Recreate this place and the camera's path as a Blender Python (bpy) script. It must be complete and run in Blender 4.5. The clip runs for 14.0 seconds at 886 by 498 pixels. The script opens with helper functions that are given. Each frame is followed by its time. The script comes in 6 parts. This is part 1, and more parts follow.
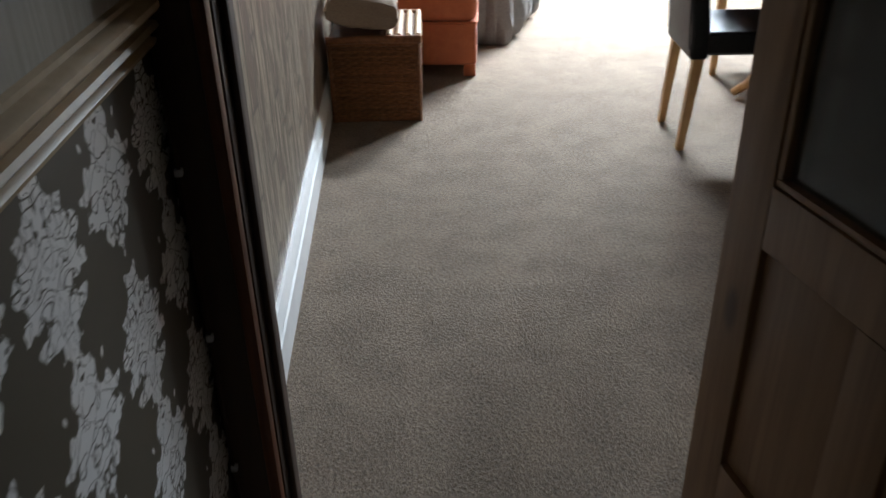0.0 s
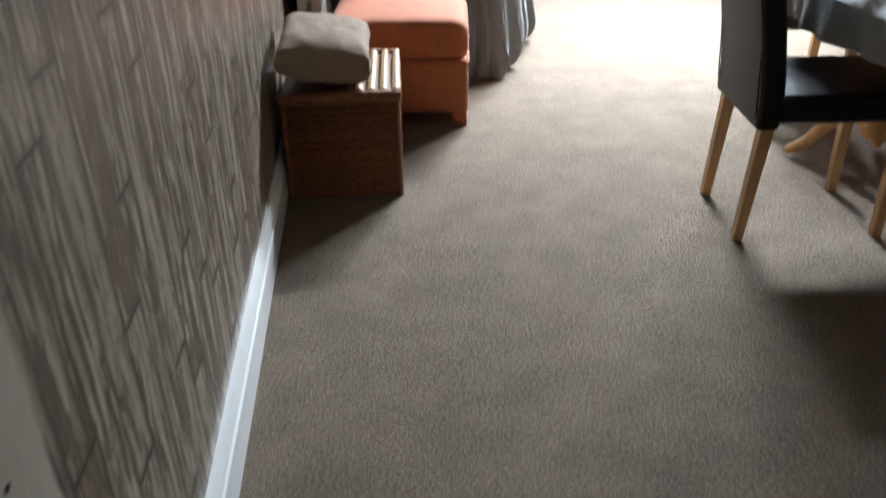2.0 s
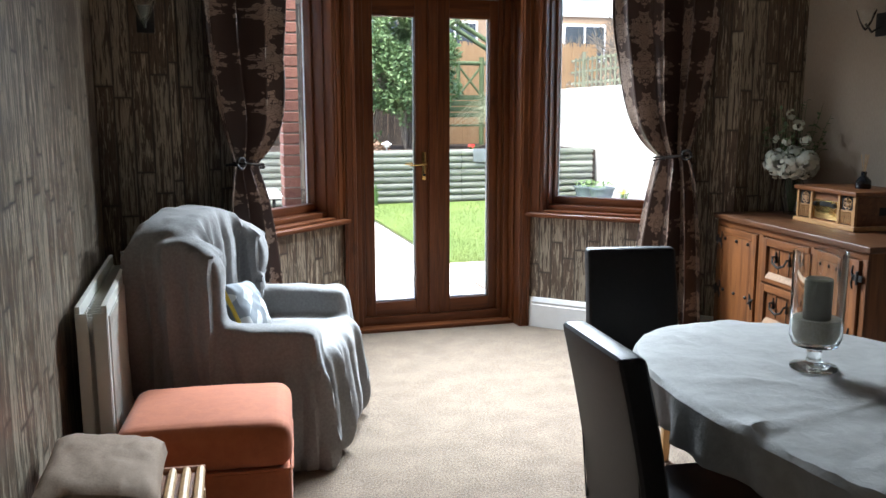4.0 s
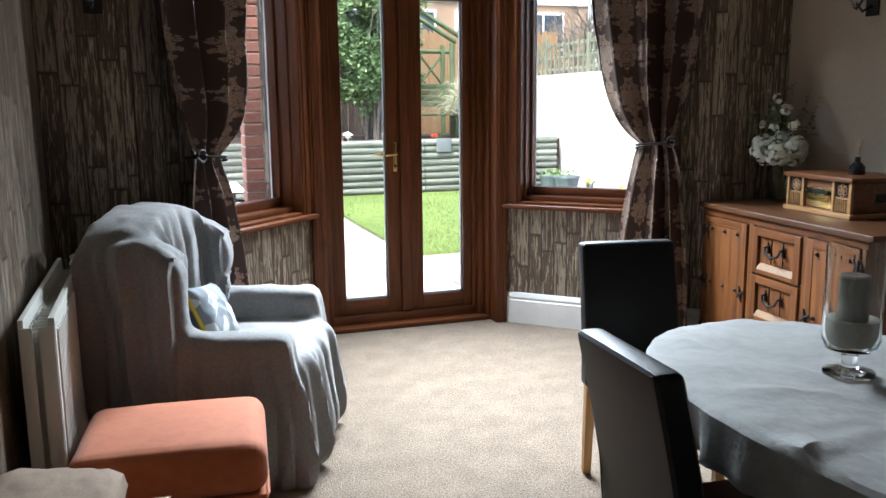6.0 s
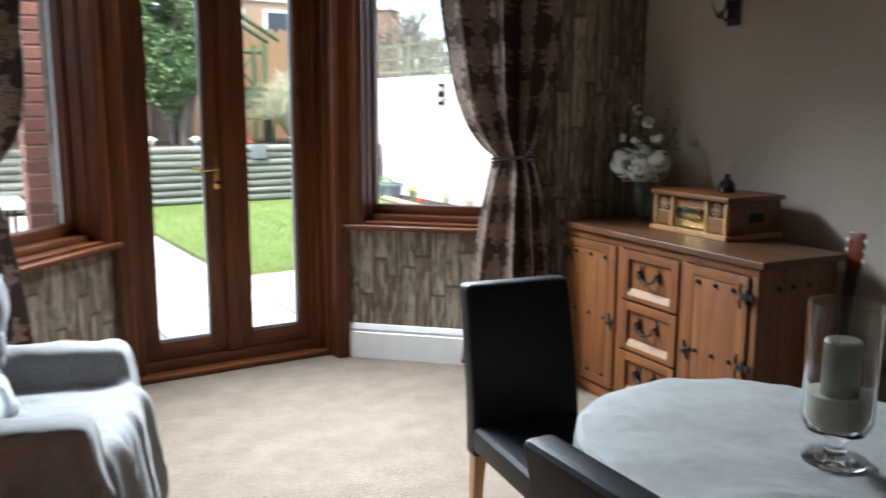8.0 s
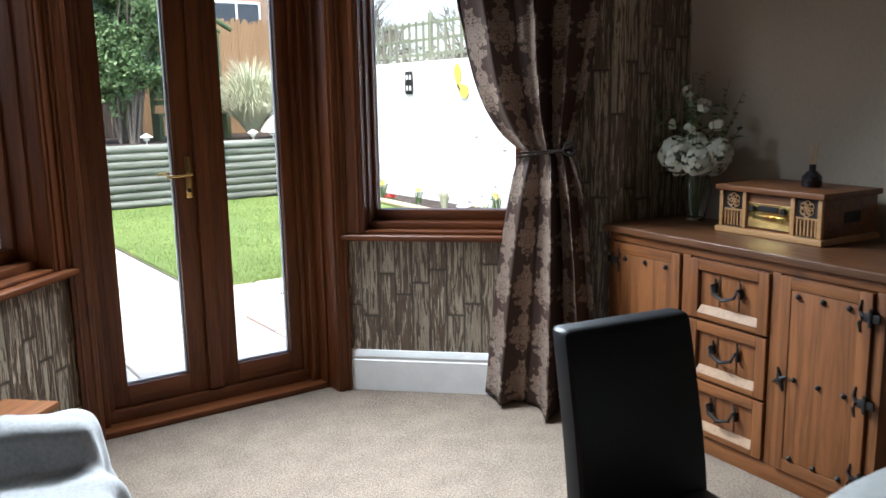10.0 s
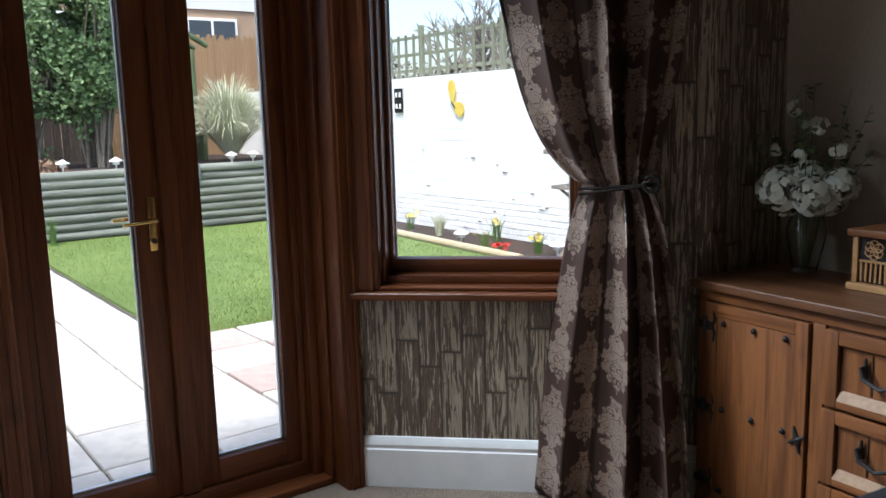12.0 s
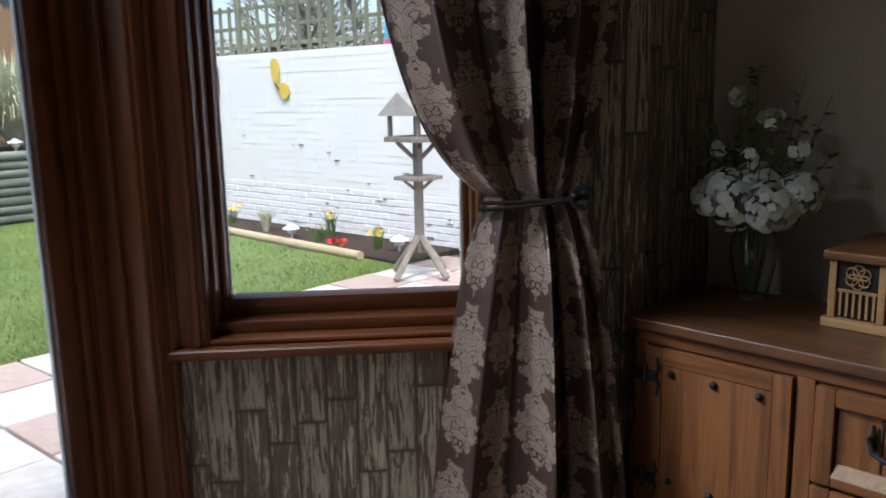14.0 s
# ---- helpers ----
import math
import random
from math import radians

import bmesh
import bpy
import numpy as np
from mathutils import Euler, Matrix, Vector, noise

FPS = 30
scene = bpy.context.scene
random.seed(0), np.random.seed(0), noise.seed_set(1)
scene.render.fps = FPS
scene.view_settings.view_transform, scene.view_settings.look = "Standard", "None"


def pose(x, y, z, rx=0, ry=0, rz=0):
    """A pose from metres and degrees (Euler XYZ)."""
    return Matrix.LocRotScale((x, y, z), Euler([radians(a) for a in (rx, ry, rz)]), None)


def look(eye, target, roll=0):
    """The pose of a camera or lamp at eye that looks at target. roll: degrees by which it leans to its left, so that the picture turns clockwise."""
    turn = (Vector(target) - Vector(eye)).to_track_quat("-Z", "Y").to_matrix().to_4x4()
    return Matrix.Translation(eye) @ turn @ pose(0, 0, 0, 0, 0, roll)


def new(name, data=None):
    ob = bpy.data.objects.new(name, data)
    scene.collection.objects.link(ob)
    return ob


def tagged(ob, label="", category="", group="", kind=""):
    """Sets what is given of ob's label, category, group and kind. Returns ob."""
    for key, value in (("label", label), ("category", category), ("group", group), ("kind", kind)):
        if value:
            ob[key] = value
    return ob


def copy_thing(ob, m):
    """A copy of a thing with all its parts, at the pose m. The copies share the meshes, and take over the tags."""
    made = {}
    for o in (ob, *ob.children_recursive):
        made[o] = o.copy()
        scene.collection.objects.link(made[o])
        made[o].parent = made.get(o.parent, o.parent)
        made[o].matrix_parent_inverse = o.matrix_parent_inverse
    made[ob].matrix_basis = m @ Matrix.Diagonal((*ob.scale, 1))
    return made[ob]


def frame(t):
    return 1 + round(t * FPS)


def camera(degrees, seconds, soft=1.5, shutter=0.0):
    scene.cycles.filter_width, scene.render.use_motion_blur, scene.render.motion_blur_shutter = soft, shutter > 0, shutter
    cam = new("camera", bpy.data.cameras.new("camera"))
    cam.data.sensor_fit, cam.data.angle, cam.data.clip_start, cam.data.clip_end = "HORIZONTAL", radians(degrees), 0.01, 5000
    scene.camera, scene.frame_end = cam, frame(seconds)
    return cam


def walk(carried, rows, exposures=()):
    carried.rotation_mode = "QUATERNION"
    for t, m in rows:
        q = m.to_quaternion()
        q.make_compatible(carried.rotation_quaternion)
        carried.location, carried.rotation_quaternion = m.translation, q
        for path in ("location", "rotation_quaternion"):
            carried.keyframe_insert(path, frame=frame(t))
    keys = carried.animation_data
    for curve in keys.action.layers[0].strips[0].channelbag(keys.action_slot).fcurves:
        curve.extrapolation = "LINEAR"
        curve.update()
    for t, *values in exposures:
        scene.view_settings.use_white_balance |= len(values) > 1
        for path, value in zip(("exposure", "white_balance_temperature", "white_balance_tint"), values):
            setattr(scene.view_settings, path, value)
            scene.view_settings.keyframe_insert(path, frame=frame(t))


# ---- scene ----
cam = camera(56.0, 14.0, shutter=0.4)
PATH = [
    (0, (0.078, 0.676, 1.268), (0.155, 2.423, 0.297), -1.3),
    (0.5, (0.147, 0.942, 1.261), (0.09, 2.674, 0.264), -1.8),
    (1, (0.096, 1.155, 1.264), (0.069, 2.867, 0.231), -1.8),
    (1.5, (0.044, 1.336, 1.245), (0.166, 2.985, 0.12), -1.6),
    (2, (0.088, 1.549, 1.268), (0.22, 3.274, 0.265), -1.2),
    (2.5, (0.133, 1.725, 1.316), (0.371, 3.551, 0.536), 0.0),
    (3, (0.133, 1.885, 1.376), (0.665, 3.732, 0.823), -0.1),
    (3.5, (0.172, 1.977, 1.414), (0.68, 3.876, 1.046), -0.5),
    (3.7, (0.211, 2.028, 1.414), (0.739, 3.93, 1.094), -0.3),
    (5.8, (0.189, 2.319, 1.388), (0.788, 4.198, 1.057), -0.3),
    (6, (0.197, 2.366, 1.396), (0.832, 4.231, 1.054), -0.6),
    (6.5, (0.226, 2.491, 1.403), (0.791, 4.379, 1.062), -1.2),
    (7, (0.315, 2.669, 1.4), (0.873, 4.561, 1.068), -0.6),
    (7.5, (0.318, 2.792, 1.408), (0.995, 4.646, 1.086), 0.8),
    (8, (0.287, 2.986, 1.422), (1.326, 4.661, 1.086), 0.2),
    (8.2, (0.291, 3.053, 1.403), (1.406, 4.675, 1.049), 0.1),
    (10.3, (0.466, 3.872, 1.41), (1.59, 5.486, 1.049), -1.3),
    (10.5, (0.532, 3.959, 1.414), (1.59, 5.624, 1.085), -0.5),
    (11, (0.63, 4.145, 1.429), (1.609, 5.86, 1.113), 0.0),
    (11.5, (0.683, 4.383, 1.437), (1.819, 5.998, 1.12), -1.7),
    (12, (0.717, 4.555, 1.422), (1.893, 6.141, 1.102), -1.5),
    (12.5, (0.928, 4.705, 1.446), (1.989, 6.363, 1.091), -0.6),
    (13, (0.987, 4.885, 1.434), (2.13, 6.482, 1.054), -1.1),
    (13.5, (0.991, 5.083, 1.438), (2.368, 6.487, 1.075), -2.0),
    (14, (1.126, 5.245, 1.442), (2.606, 6.537, 1.069), -1.2),
]
EXPOSURES = [(0, 2.95, 6250, 10), (1.5, 2.82, 6250, 10), (2.5, 2.65, 6250, 10), (3.5, 2.4, 6250, 10), (6.0, 2.25, 6250, 10), (7.0, 2.18, 6250, 10), (8.0, 2.1, 6250, 10), (10.5, 1.84, 6200, 10), (11.5, 1.46, 6150, 10), (12.5, 1.30, 6050, 12), (14, 1.0, 6050, 12)]
walk(cam, [(t, look(eye, target, roll)) for t, eye, target, roll in PATH], EXPOSURES)

# ---- light ----
world = bpy.data.worlds.new("sky")
scene.world = world
world.use_nodes = True
wn = world.node_tree
sky = wn.nodes.new("ShaderNodeTexSky")
sky.sky_type = "NISHITA"
sky.sun_disc = False
sky.sun_elevation = radians(63)
sky.sun_rotation = radians(228)
sky.air_density, sky.dust_density, sky.ozone_density = 1.0, 3.0, 0.6
wn.links.new(sky.outputs[0], wn.nodes["Background"].inputs[0])
wn.nodes["Background"].inputs[1].default_value = 0.15
sun = new("sun", bpy.data.lights.new("sun", "SUN"))
sun.data.energy, sun.data.angle, sun.data.color = 1.9, radians(14), (1.0, 0.96, 0.9)
sun.matrix_basis = look((-3, -1.2, 8), (0, 1.5, 0))

# added lamps strengthen the sky's light, high in both windows and over the doors
for name, m, wide, watts, tilt in (
    ("sky_fill_right", pose(2.275 + 0.5 * 0.70711, 7.24 - 0.5 * 0.70711, 2.28) @ pose(0, 0, 0, 0, 0, -45), 0.7, 11.0, -46),
    ("sky_fill_left", pose(1.045 - 0.5 * 0.70711, 7.24 - 0.5 * 0.70711, 2.28) @ pose(0, 0, 0, 0, 0, 45), 0.7, 4.0, -40),
    # this lamp hangs before solid wall, with no pane behind it
    ("sky_fill_doors", pose(1.66, 7.19, 2.34), 1.0, 27.0, -38),
):
    lamp = new(name, bpy.data.lights.new(name, "AREA"))
    lamp.data.shape, lamp.data.size, lamp.data.size_y = "RECTANGLE", wide, 0.2
    lamp.data.energy, lamp.data.color = watts, (0.81, 0.92, 1.01)
    lamp.data.spread = radians(92)
    lamp.matrix_basis = m @ pose(0, -0.03, 0, tilt)

# ---- materials ----
def nodes_of(name):
    m = bpy.data.materials.new(name)
    m.use_nodes = True
    return m, m.node_tree.nodes, m.node_tree.links, m.node_tree.nodes["Principled BSDF"]


def val(nt, op, a, b=None, c=None):
    """A math node fed by sockets or numbers."""
    n = nt.nodes.new("ShaderNodeMath")
    n.operation = op
    for k, v in enumerate((a, b, c)):
        if v is None:
            continue
        if isinstance(v, (int, float)):
            n.inputs[k].default_value = v
        else:
            nt.links.new(v, n.inputs[k])
    return n.outputs[0]


def mixed(nt, f, a, b):
    n = nt.nodes.new("ShaderNodeMix")
    n.data_type = "RGBA"
    for k, v in ((0, f), (6, a), (7, b)):
        if isinstance(v, (int, float)):
            n.inputs[k].default_value = v
        elif isinstance(v, tuple):
            n.inputs[k].default_value = (*v, 1)
        else:
            nt.links.new(v, n.inputs[k])
    return n.outputs[2]


def ramp(nt, f, lo, hi):
    n = nt.nodes.new("ShaderNodeMapRange")
    n.interpolation_type = "SMOOTHSTEP"
    nt.links.new(f, n.inputs[0])
    n.inputs[1].default_value, n.inputs[2].default_value = lo, hi
    return n.outputs[0]


def place(nt, scale=(1, 1, 1), kind="Object"):
    tc = nt.nodes.new("ShaderNodeTexCoord")
    mp = nt.nodes.new("ShaderNodeMapping")
    mp.inputs["Scale"].default_value = scale
    nt.links.new(tc.outputs[kind], mp.inputs["Vector"])
    return mp.outputs[0]


def fuzz(nt, vec, scale, detail=4, rough=0.55, distort=0.0):
    n = nt.nodes.new("ShaderNodeTexNoise")
    n.inputs["Scale"].default_value, n.inputs["Detail"].default_value = scale, detail
    n.inputs["Roughness"].default_value, n.inputs["Distortion"].default_value = rough, distort
    nt.links.new(vec, n.inputs["Vector"])
    return n.outputs["Fac"]


def relief(nt, bsdf, height, strength, dist=0.01):
    n = nt.nodes.new("ShaderNodeBump")
    n.inputs["Strength"].default_value, n.inputs["Distance"].default_value = strength, dist
    nt.links.new(height, n.inputs["Height"])
    nt.links.new(n.outputs[0], bsdf.inputs["Normal"])


def surface(name, a, b, scale=20, rough=0.6, metal=0.0, stretch=(1, 1, 1), bump=0.15, big=1.5, sheen=0.0, dist=0.004, vary=0.0, share=0.35):
    """Two colours over fine grain and a broad mottling."""
    m, nd, ln, p = nodes_of(name)
    nt = m.node_tree
    vec = place(nt, stretch)
    fine, broad = fuzz(nt, vec, scale, 6, 0.65, 0.3), fuzz(nt, vec, big, 3)
    f = val(nt, "ADD", val(nt, "MULTIPLY", ramp(nt, fine, 0.3, 0.7), 1 - share), val(nt, "MULTIPLY", ramp(nt, broad, 0.3, 0.7), share))
    col = mixed(nt, f, a, b)
    if vary:
        info = nd.new("ShaderNodeObjectInfo")
        hs = nd.new("ShaderNodeHueSaturation")
        ln.new(val(nt, "ADD", val(nt, "MULTIPLY", info.outputs["Random"], vary), 1 - vary / 2), hs.inputs["Value"])
        ln.new(col, hs.inputs["Color"])
        col = hs.outputs[0]
    ln.new(col, p.inputs["Base Color"])
    ln.new(val(nt, "ADD", val(nt, "MULTIPLY", fine, 0.16), rough - 0.08), p.inputs["Roughness"])
    p.inputs["Metallic"].default_value = metal
    if sheen:
        p.inputs["Sheen Weight"].default_value = sheen
    if bump:
        relief(nt, p, fine, bump, dist)
    return m


def timber(name, a, b, axis=2, rough=0.42, knots=True, grain=9, gloss=0.5):
    """Wood with long grain along one axis and a few knots."""
    m, nd, ln, p = nodes_of(name)
    nt = m.node_tree
    s = [14.0, 14.0, 14.0]
    s[axis] = 0.8
    vec = place(nt, tuple(s))
    lines, pores = fuzz(nt, vec, 1.6, 5, 0.6, 1.2), fuzz(nt, vec, grain, 4, 0.7)
    f = val(nt, "ADD", val(nt, "MULTIPLY", ramp(nt, lines, 0.35, 0.65), 0.7), val(nt, "MULTIPLY", ramp(nt, pores, 0.3, 0.7), 0.3))
    col = mixed(nt, f, a, b)
    if knots:
        v = nd.new("ShaderNodeTexVoronoi")
        s2 = [5.0, 5.0, 5.0]
        s2[axis] = 2.2
        v.inputs["Scale"].default_value = 1.0
        ln.new(place(nt, tuple(s2)), v.inputs["Vector"])
        k = ramp(nt, v.outputs["Distance"], 0.13, 0.04)
        col = mixed(nt, val(nt, "MULTIPLY", k, 0.75), col, tuple(c * 0.35 for c in b))
    ln.new(col, p.inputs["Base Color"])
    ln.new(val(nt, "ADD", val(nt, "MULTIPLY", pores, 0.25), rough - 0.12), p.inputs["Roughness"])
    p.inputs["Specular IOR Level"].default_value = gloss
    relief(nt, p, pores, 0.12, 0.003)
    return m


def plank_paper(name):
    """Wallpaper printed with weathered upright planks."""
    m, nd, ln, p = nodes_of(name)
    nt = m.node_tree
    tc = nd.new("ShaderNodeTexCoord")
    sep = nd.new("ShaderNodeSeparateXYZ")
    ln.new(tc.outputs["Object"], sep.inputs[0])
    u = val(nt, "DIVIDE", sep.outputs[0], 0.083)
    col_id = val(nt, "FLOOR", u)
    wn1 = nd.new("ShaderNodeTexWhiteNoise")
    wn1.noise_dimensions = "1D"
    ln.new(col_id, wn1.inputs["W"])
    v = val(nt, "ADD", val(nt, "DIVIDE", sep.outputs[2], 0.56), val(nt, "MULTIPLY", wn1.outputs[0], 9.0))
    cell = nd.new("ShaderNodeCombineXYZ")
    ln.new(col_id, cell.inputs[0])
    ln.new(val(nt, "FLOOR", v), cell.inputs[1])
    wn2 = nd.new("ShaderNodeTexWhiteNoise")
    ln.new(cell.outputs[0], wn2.inputs["Vector"])
    fu, fv = val(nt, "FRACT", u), val(nt, "FRACT", v)
    eu = val(nt, "MINIMUM", fu, val(nt, "SUBTRACT", 1.0, fu))
    ev = val(nt, "MULTIPLY", val(nt, "MINIMUM", fv, val(nt, "SUBTRACT", 1.0, fv)), 5.0)
    joint = ramp(nt, val(nt, "MINIMUM", eu, ev), 0.045, 0.015)
    shift = nd.new("ShaderNodeVectorMath")
    shift.operation = "MULTIPLY_ADD"
    ln.new(wn2.outputs["Color"], shift.inputs[0])
    shift.inputs[1].default_value = (7, 7, 7)
    ln.new(tc.outputs["Object"], shift.inputs[2])
    st = nd.new("ShaderNodeMapping")
    st.inputs["Scale"].default_value = (84, 84, 6.0)
    ln.new(shift.outputs[0], st.inputs["Vector"])
    grain, streak = fuzz(nt, st.outputs[0], 2.6, 5, 0.7), fuzz(nt, st.outputs[0], 1.0, 6, 0.66, 0.9)
    wood = mixed(nt, ramp(nt, grain, 0.3, 0.7), (0.055, 0.035, 0.023), (0.16, 0.112, 0.078))
    paint = mixed(nt, ramp(nt, grain, 0.25, 0.75), (0.28, 0.228, 0.165), (0.56, 0.475, 0.36))
    bare = ramp(nt, val(nt, "ADD", streak, val(nt, "MULTIPLY", val(nt, "SUBTRACT", wn2.outputs["Value"], 0.5), 0.13)), 0.455, 0.51)
    col = mixed(nt, bare, paint, wood)
    rim = val(nt, "MULTIPLY", ramp(nt, val(nt, "ABSOLUTE", val(nt, "SUBTRACT", bare, 0.5)), 0.5, 0.1), 0.55)
    col = mixed(nt, rim, col, (0.06, 0.05, 0.04))
    hs = nd.new("ShaderNodeHueSaturation")
    ln.new(col, hs.inputs["Color"])
    ln.new(val(nt, "ADD", 0.75, val(nt, "MULTIPLY", wn2.outputs["Value"], 0.4)), hs.inputs["Value"])
    # edge shading put into the print: each plank darkens towards its edges
    worn = val(nt, "MULTIPLY", ramp(nt, val(nt, "ADD", val(nt, "MINIMUM", eu, ev), val(nt, "MULTIPLY", grain, 0.12)), 0.22, 0.07), 0.55)
    col = mixed(nt, worn, hs.outputs[0], (0.06, 0.042, 0.03))
    col = mixed(nt, val(nt, "MULTIPLY", joint, 0.85), col, (0.035, 0.03, 0.025))
    ln.new(col, p.inputs["Base Color"])
    p.inputs["Roughness"].default_value = 0.36
    relief(nt, p, val(nt, "SUBTRACT", grain, joint), 0.12, 0.002)
    return m


def damask(name, ground, motif, cell, kind, ground_rough, motif_rough, motif_metal=0.0, threshold=0.0):
    """A mirrored, half-dropped scroll of veined leaves on a plain ground."""
    m, nd, ln, p = nodes_of(name)
    nt = m.node_tree
    tc = nd.new("ShaderNodeTexCoord")
    sep = nd.new("ShaderNodeSeparateXYZ")
    ln.new(tc.outputs[kind], sep.inputs[0])
    first, second = (sep.outputs[0], sep.outputs[1]) if kind == "UV" else (sep.outputs[1], sep.outputs[2])
    w, h = cell

    a = val(nt, "DIVIDE", first, w)
    b = val(nt, "ADD", val(nt, "DIVIDE", second, h), val(nt, "MULTIPLY", val(nt, "FLOOR", a), 0.5))
    px = val(nt, "MULTIPLY", val(nt, "ABSOLUTE", val(nt, "SUBTRACT", val(nt, "FRACT", a), 0.5)), w / h)
    py = val(nt, "SUBTRACT", val(nt, "FRACT", b), 0.5)

    cell_at = nd.new("ShaderNodeCombineXYZ")
    ln.new(px, cell_at.inputs[0])
    ln.new(py, cell_at.inputs[1])

    def crest(y0, tall, wide, teeth, lean):
        """How far a point lies inside an upright scalloped crest, fullest below or above its middle."""
        u = val(nt, "MINIMUM", val(nt, "MAXIMUM", val(nt, "MULTIPLY_ADD", py, 1 / tall, -y0 / tall), 0.0), 1.0)
        swell = val(nt, "SINE", val(nt, "MULTIPLY", val(nt, "POWER", u, lean), math.pi))
        edge = val(nt, "MULTIPLY", swell, val(nt, "MULTIPLY_ADD", val(nt, "SINE", val(nt, "MULTIPLY", u, teeth)), wide * 0.22, wide))
        return val(nt, "SUBTRACT", edge, px)

    f = val(nt, "MAXIMUM", crest(-0.03, 0.52, 0.175, 36, 0.75), val(nt, "MAXIMUM", crest(-0.5, 0.36, 0.185, 26, 1.5), crest(-0.30, 0.32, 0.13, 22, 0.7)))
    f = val(nt, "ADD", f, val(nt, "MULTIPLY", val(nt, "SUBTRACT", fuzz(nt, cell_at.outputs[0], 11.0, 0.0, 0.4, 1.2), 0.5), 0.2))
    for scale, seed, thin in ((8.0, 2.0, 0.018), (13.0, 7.0, 0.016)):
        shift = nd.new("ShaderNodeVectorMath")
        shift.inputs[1].default_value = (0, 0, seed)
        ln.new(cell_at.outputs[0], shift.inputs[0])
        curl = val(nt, "ABSOLUTE", val(nt, "SUBTRACT", fuzz(nt, shift.outputs[0], scale, 0.0, 0.4, 1.6), 0.5))
        f = val(nt, "MINIMUM", f, val(nt, "SUBTRACT", curl, thin))
    f = val(nt, "ADD", f, threshold)
    f = ramp(nt, f, 0.0, 0.008)
    fine = fuzz(nt, place(nt, (220, 220, 40)), 3.0, 3)
    col = mixed(nt, f, ground, motif)
    hs = nd.new("ShaderNodeHueSaturation")
    ln.new(col, hs.inputs["Color"])
    ln.new(val(nt, "ADD", 0.82, val(nt, "MULTIPLY", fine, 0.36)), hs.inputs["Value"])
    ln.new(hs.outputs[0], p.inputs["Base Color"])
    r = nd.new("ShaderNodeMapRange")
    ln.new(f, r.inputs[0])
    r.inputs[3].default_value, r.inputs[4].default_value = ground_rough, motif_rough
    ln.new(r.outputs[0], p.inputs["Roughness"])
    ln.new(val(nt, "MULTIPLY", f, motif_metal), p.inputs["Metallic"])
    relief(nt, p, val(nt, "ADD", f, fine), 0.15, 0.0015)
    return m


def clear_glass(name, tint=(0.97, 0.99, 0.98), rough=0.0):
    m, nd, ln, p = nodes_of(name)
    p.inputs["Base Color"].default_value = (*tint, 1)
    p.inputs["Roughness"].default_value = rough
    p.inputs["IOR"].default_value = 1.45
    p.inputs["Transmission Weight"].default_value = 1.0
    return m


CARPET = surface("carpet_pile", (0.084, 0.053, 0.034), (0.405, 0.298, 0.206), 130, 0.95, bump=1.0, big=7.0, sheen=0.1, dist=0.02, share=0.2)
PLANKS = plank_paper("plank_wallpaper")
CREAM = surface("cream_wallpaper", (0.34, 0.285, 0.225), (0.42, 0.36, 0.29), 160, 0.75, stretch=(1, 1, 0.25), bump=0.35, dist=0.003)
HALLTOP = surface("striped_hall_paper", (0.16, 0.13, 0.09), (0.36, 0.31, 0.24), 60, 0.6, stretch=(1, 3, 0.06), bump=0.2)
HALLDAMASK = damask("hall_damask_paper", (0.075, 0.06, 0.038), (0.84, 0.83, 0.82), (0.18, 0.40), "Object", 0.55, 0.4, 0.1, 0.0)
CURTAIN = damask("curtain_damask", (0.042, 0.020, 0.0135), (0.29, 0.212, 0.166), (0.20, 0.45), "UV", 0.55, 0.33, 0.35)
WHITE = surface("white_gloss_paint", (0.74, 0.74, 0.73), (0.82, 0.82, 0.81), 12, 0.35, bump=0.05)
CEILPAINT = surface("ceiling_paint", (0.58, 0.56, 0.52), (0.64, 0.62, 0.58), 90, 0.9, bump=0.15)
STAIN = timber("stained_door_wood", (0.080, 0.022, 0.0065), (0.165, 0.052, 0.016), 2, 0.42, gloss=0.3)
STAINX = timber("stained_rail_wood", (0.080, 0.022, 0.0065), (0.165, 0.052, 0.016), 0, 0.42, gloss=0.3)
DARKWOOD = timber("dark_casing_wood", (0.034, 0.017, 0.008), (0.07, 0.036, 0.018), 2, 0.6, False)
PINE = timber("waxed_pine", (0.21, 0.076, 0.022), (0.09, 0.029, 0.008), 2, 0.42)
PINEX = timber("waxed_pine_rail", (0.205, 0.074, 0.022), (0.09, 0.029, 0.008), 0, 0.42)
PINETOP = timber("dark_pine_top", (0.125, 0.05, 0.019), (0.055, 0.021, 0.008), 0, 0.4)
PINEWORN = surface("worn_pine_edge", (0.20, 0.105, 0.05), (0.30, 0.18, 0.095), 60, 0.6)
DOORPINE = timber("hall_door_pine", (0.30, 0.17, 0.08), (0.20, 0.105, 0.048), 2, 0.45)
OAK = timber("light_oak", (0.58, 0.35, 0.15), (0.44, 0.24, 0.09), 2, 0.42, False)
LEATHER = surface("black_leather", (0.007, 0.007, 0.008), (0.014, 0.014, 0.016), 160, 0.42, bump=0.25, dist=0.002)
LEATHER.node_tree.nodes["Principled BSDF"].inputs["Specular IOR Level"].default_value = 0.25
THROW = surface("grey_fleece", (0.155, 0.150, 0.147), (0.24, 0.234, 0.230), 90, 0.9, bump=0.35, sheen=0.2, dist=0.004)
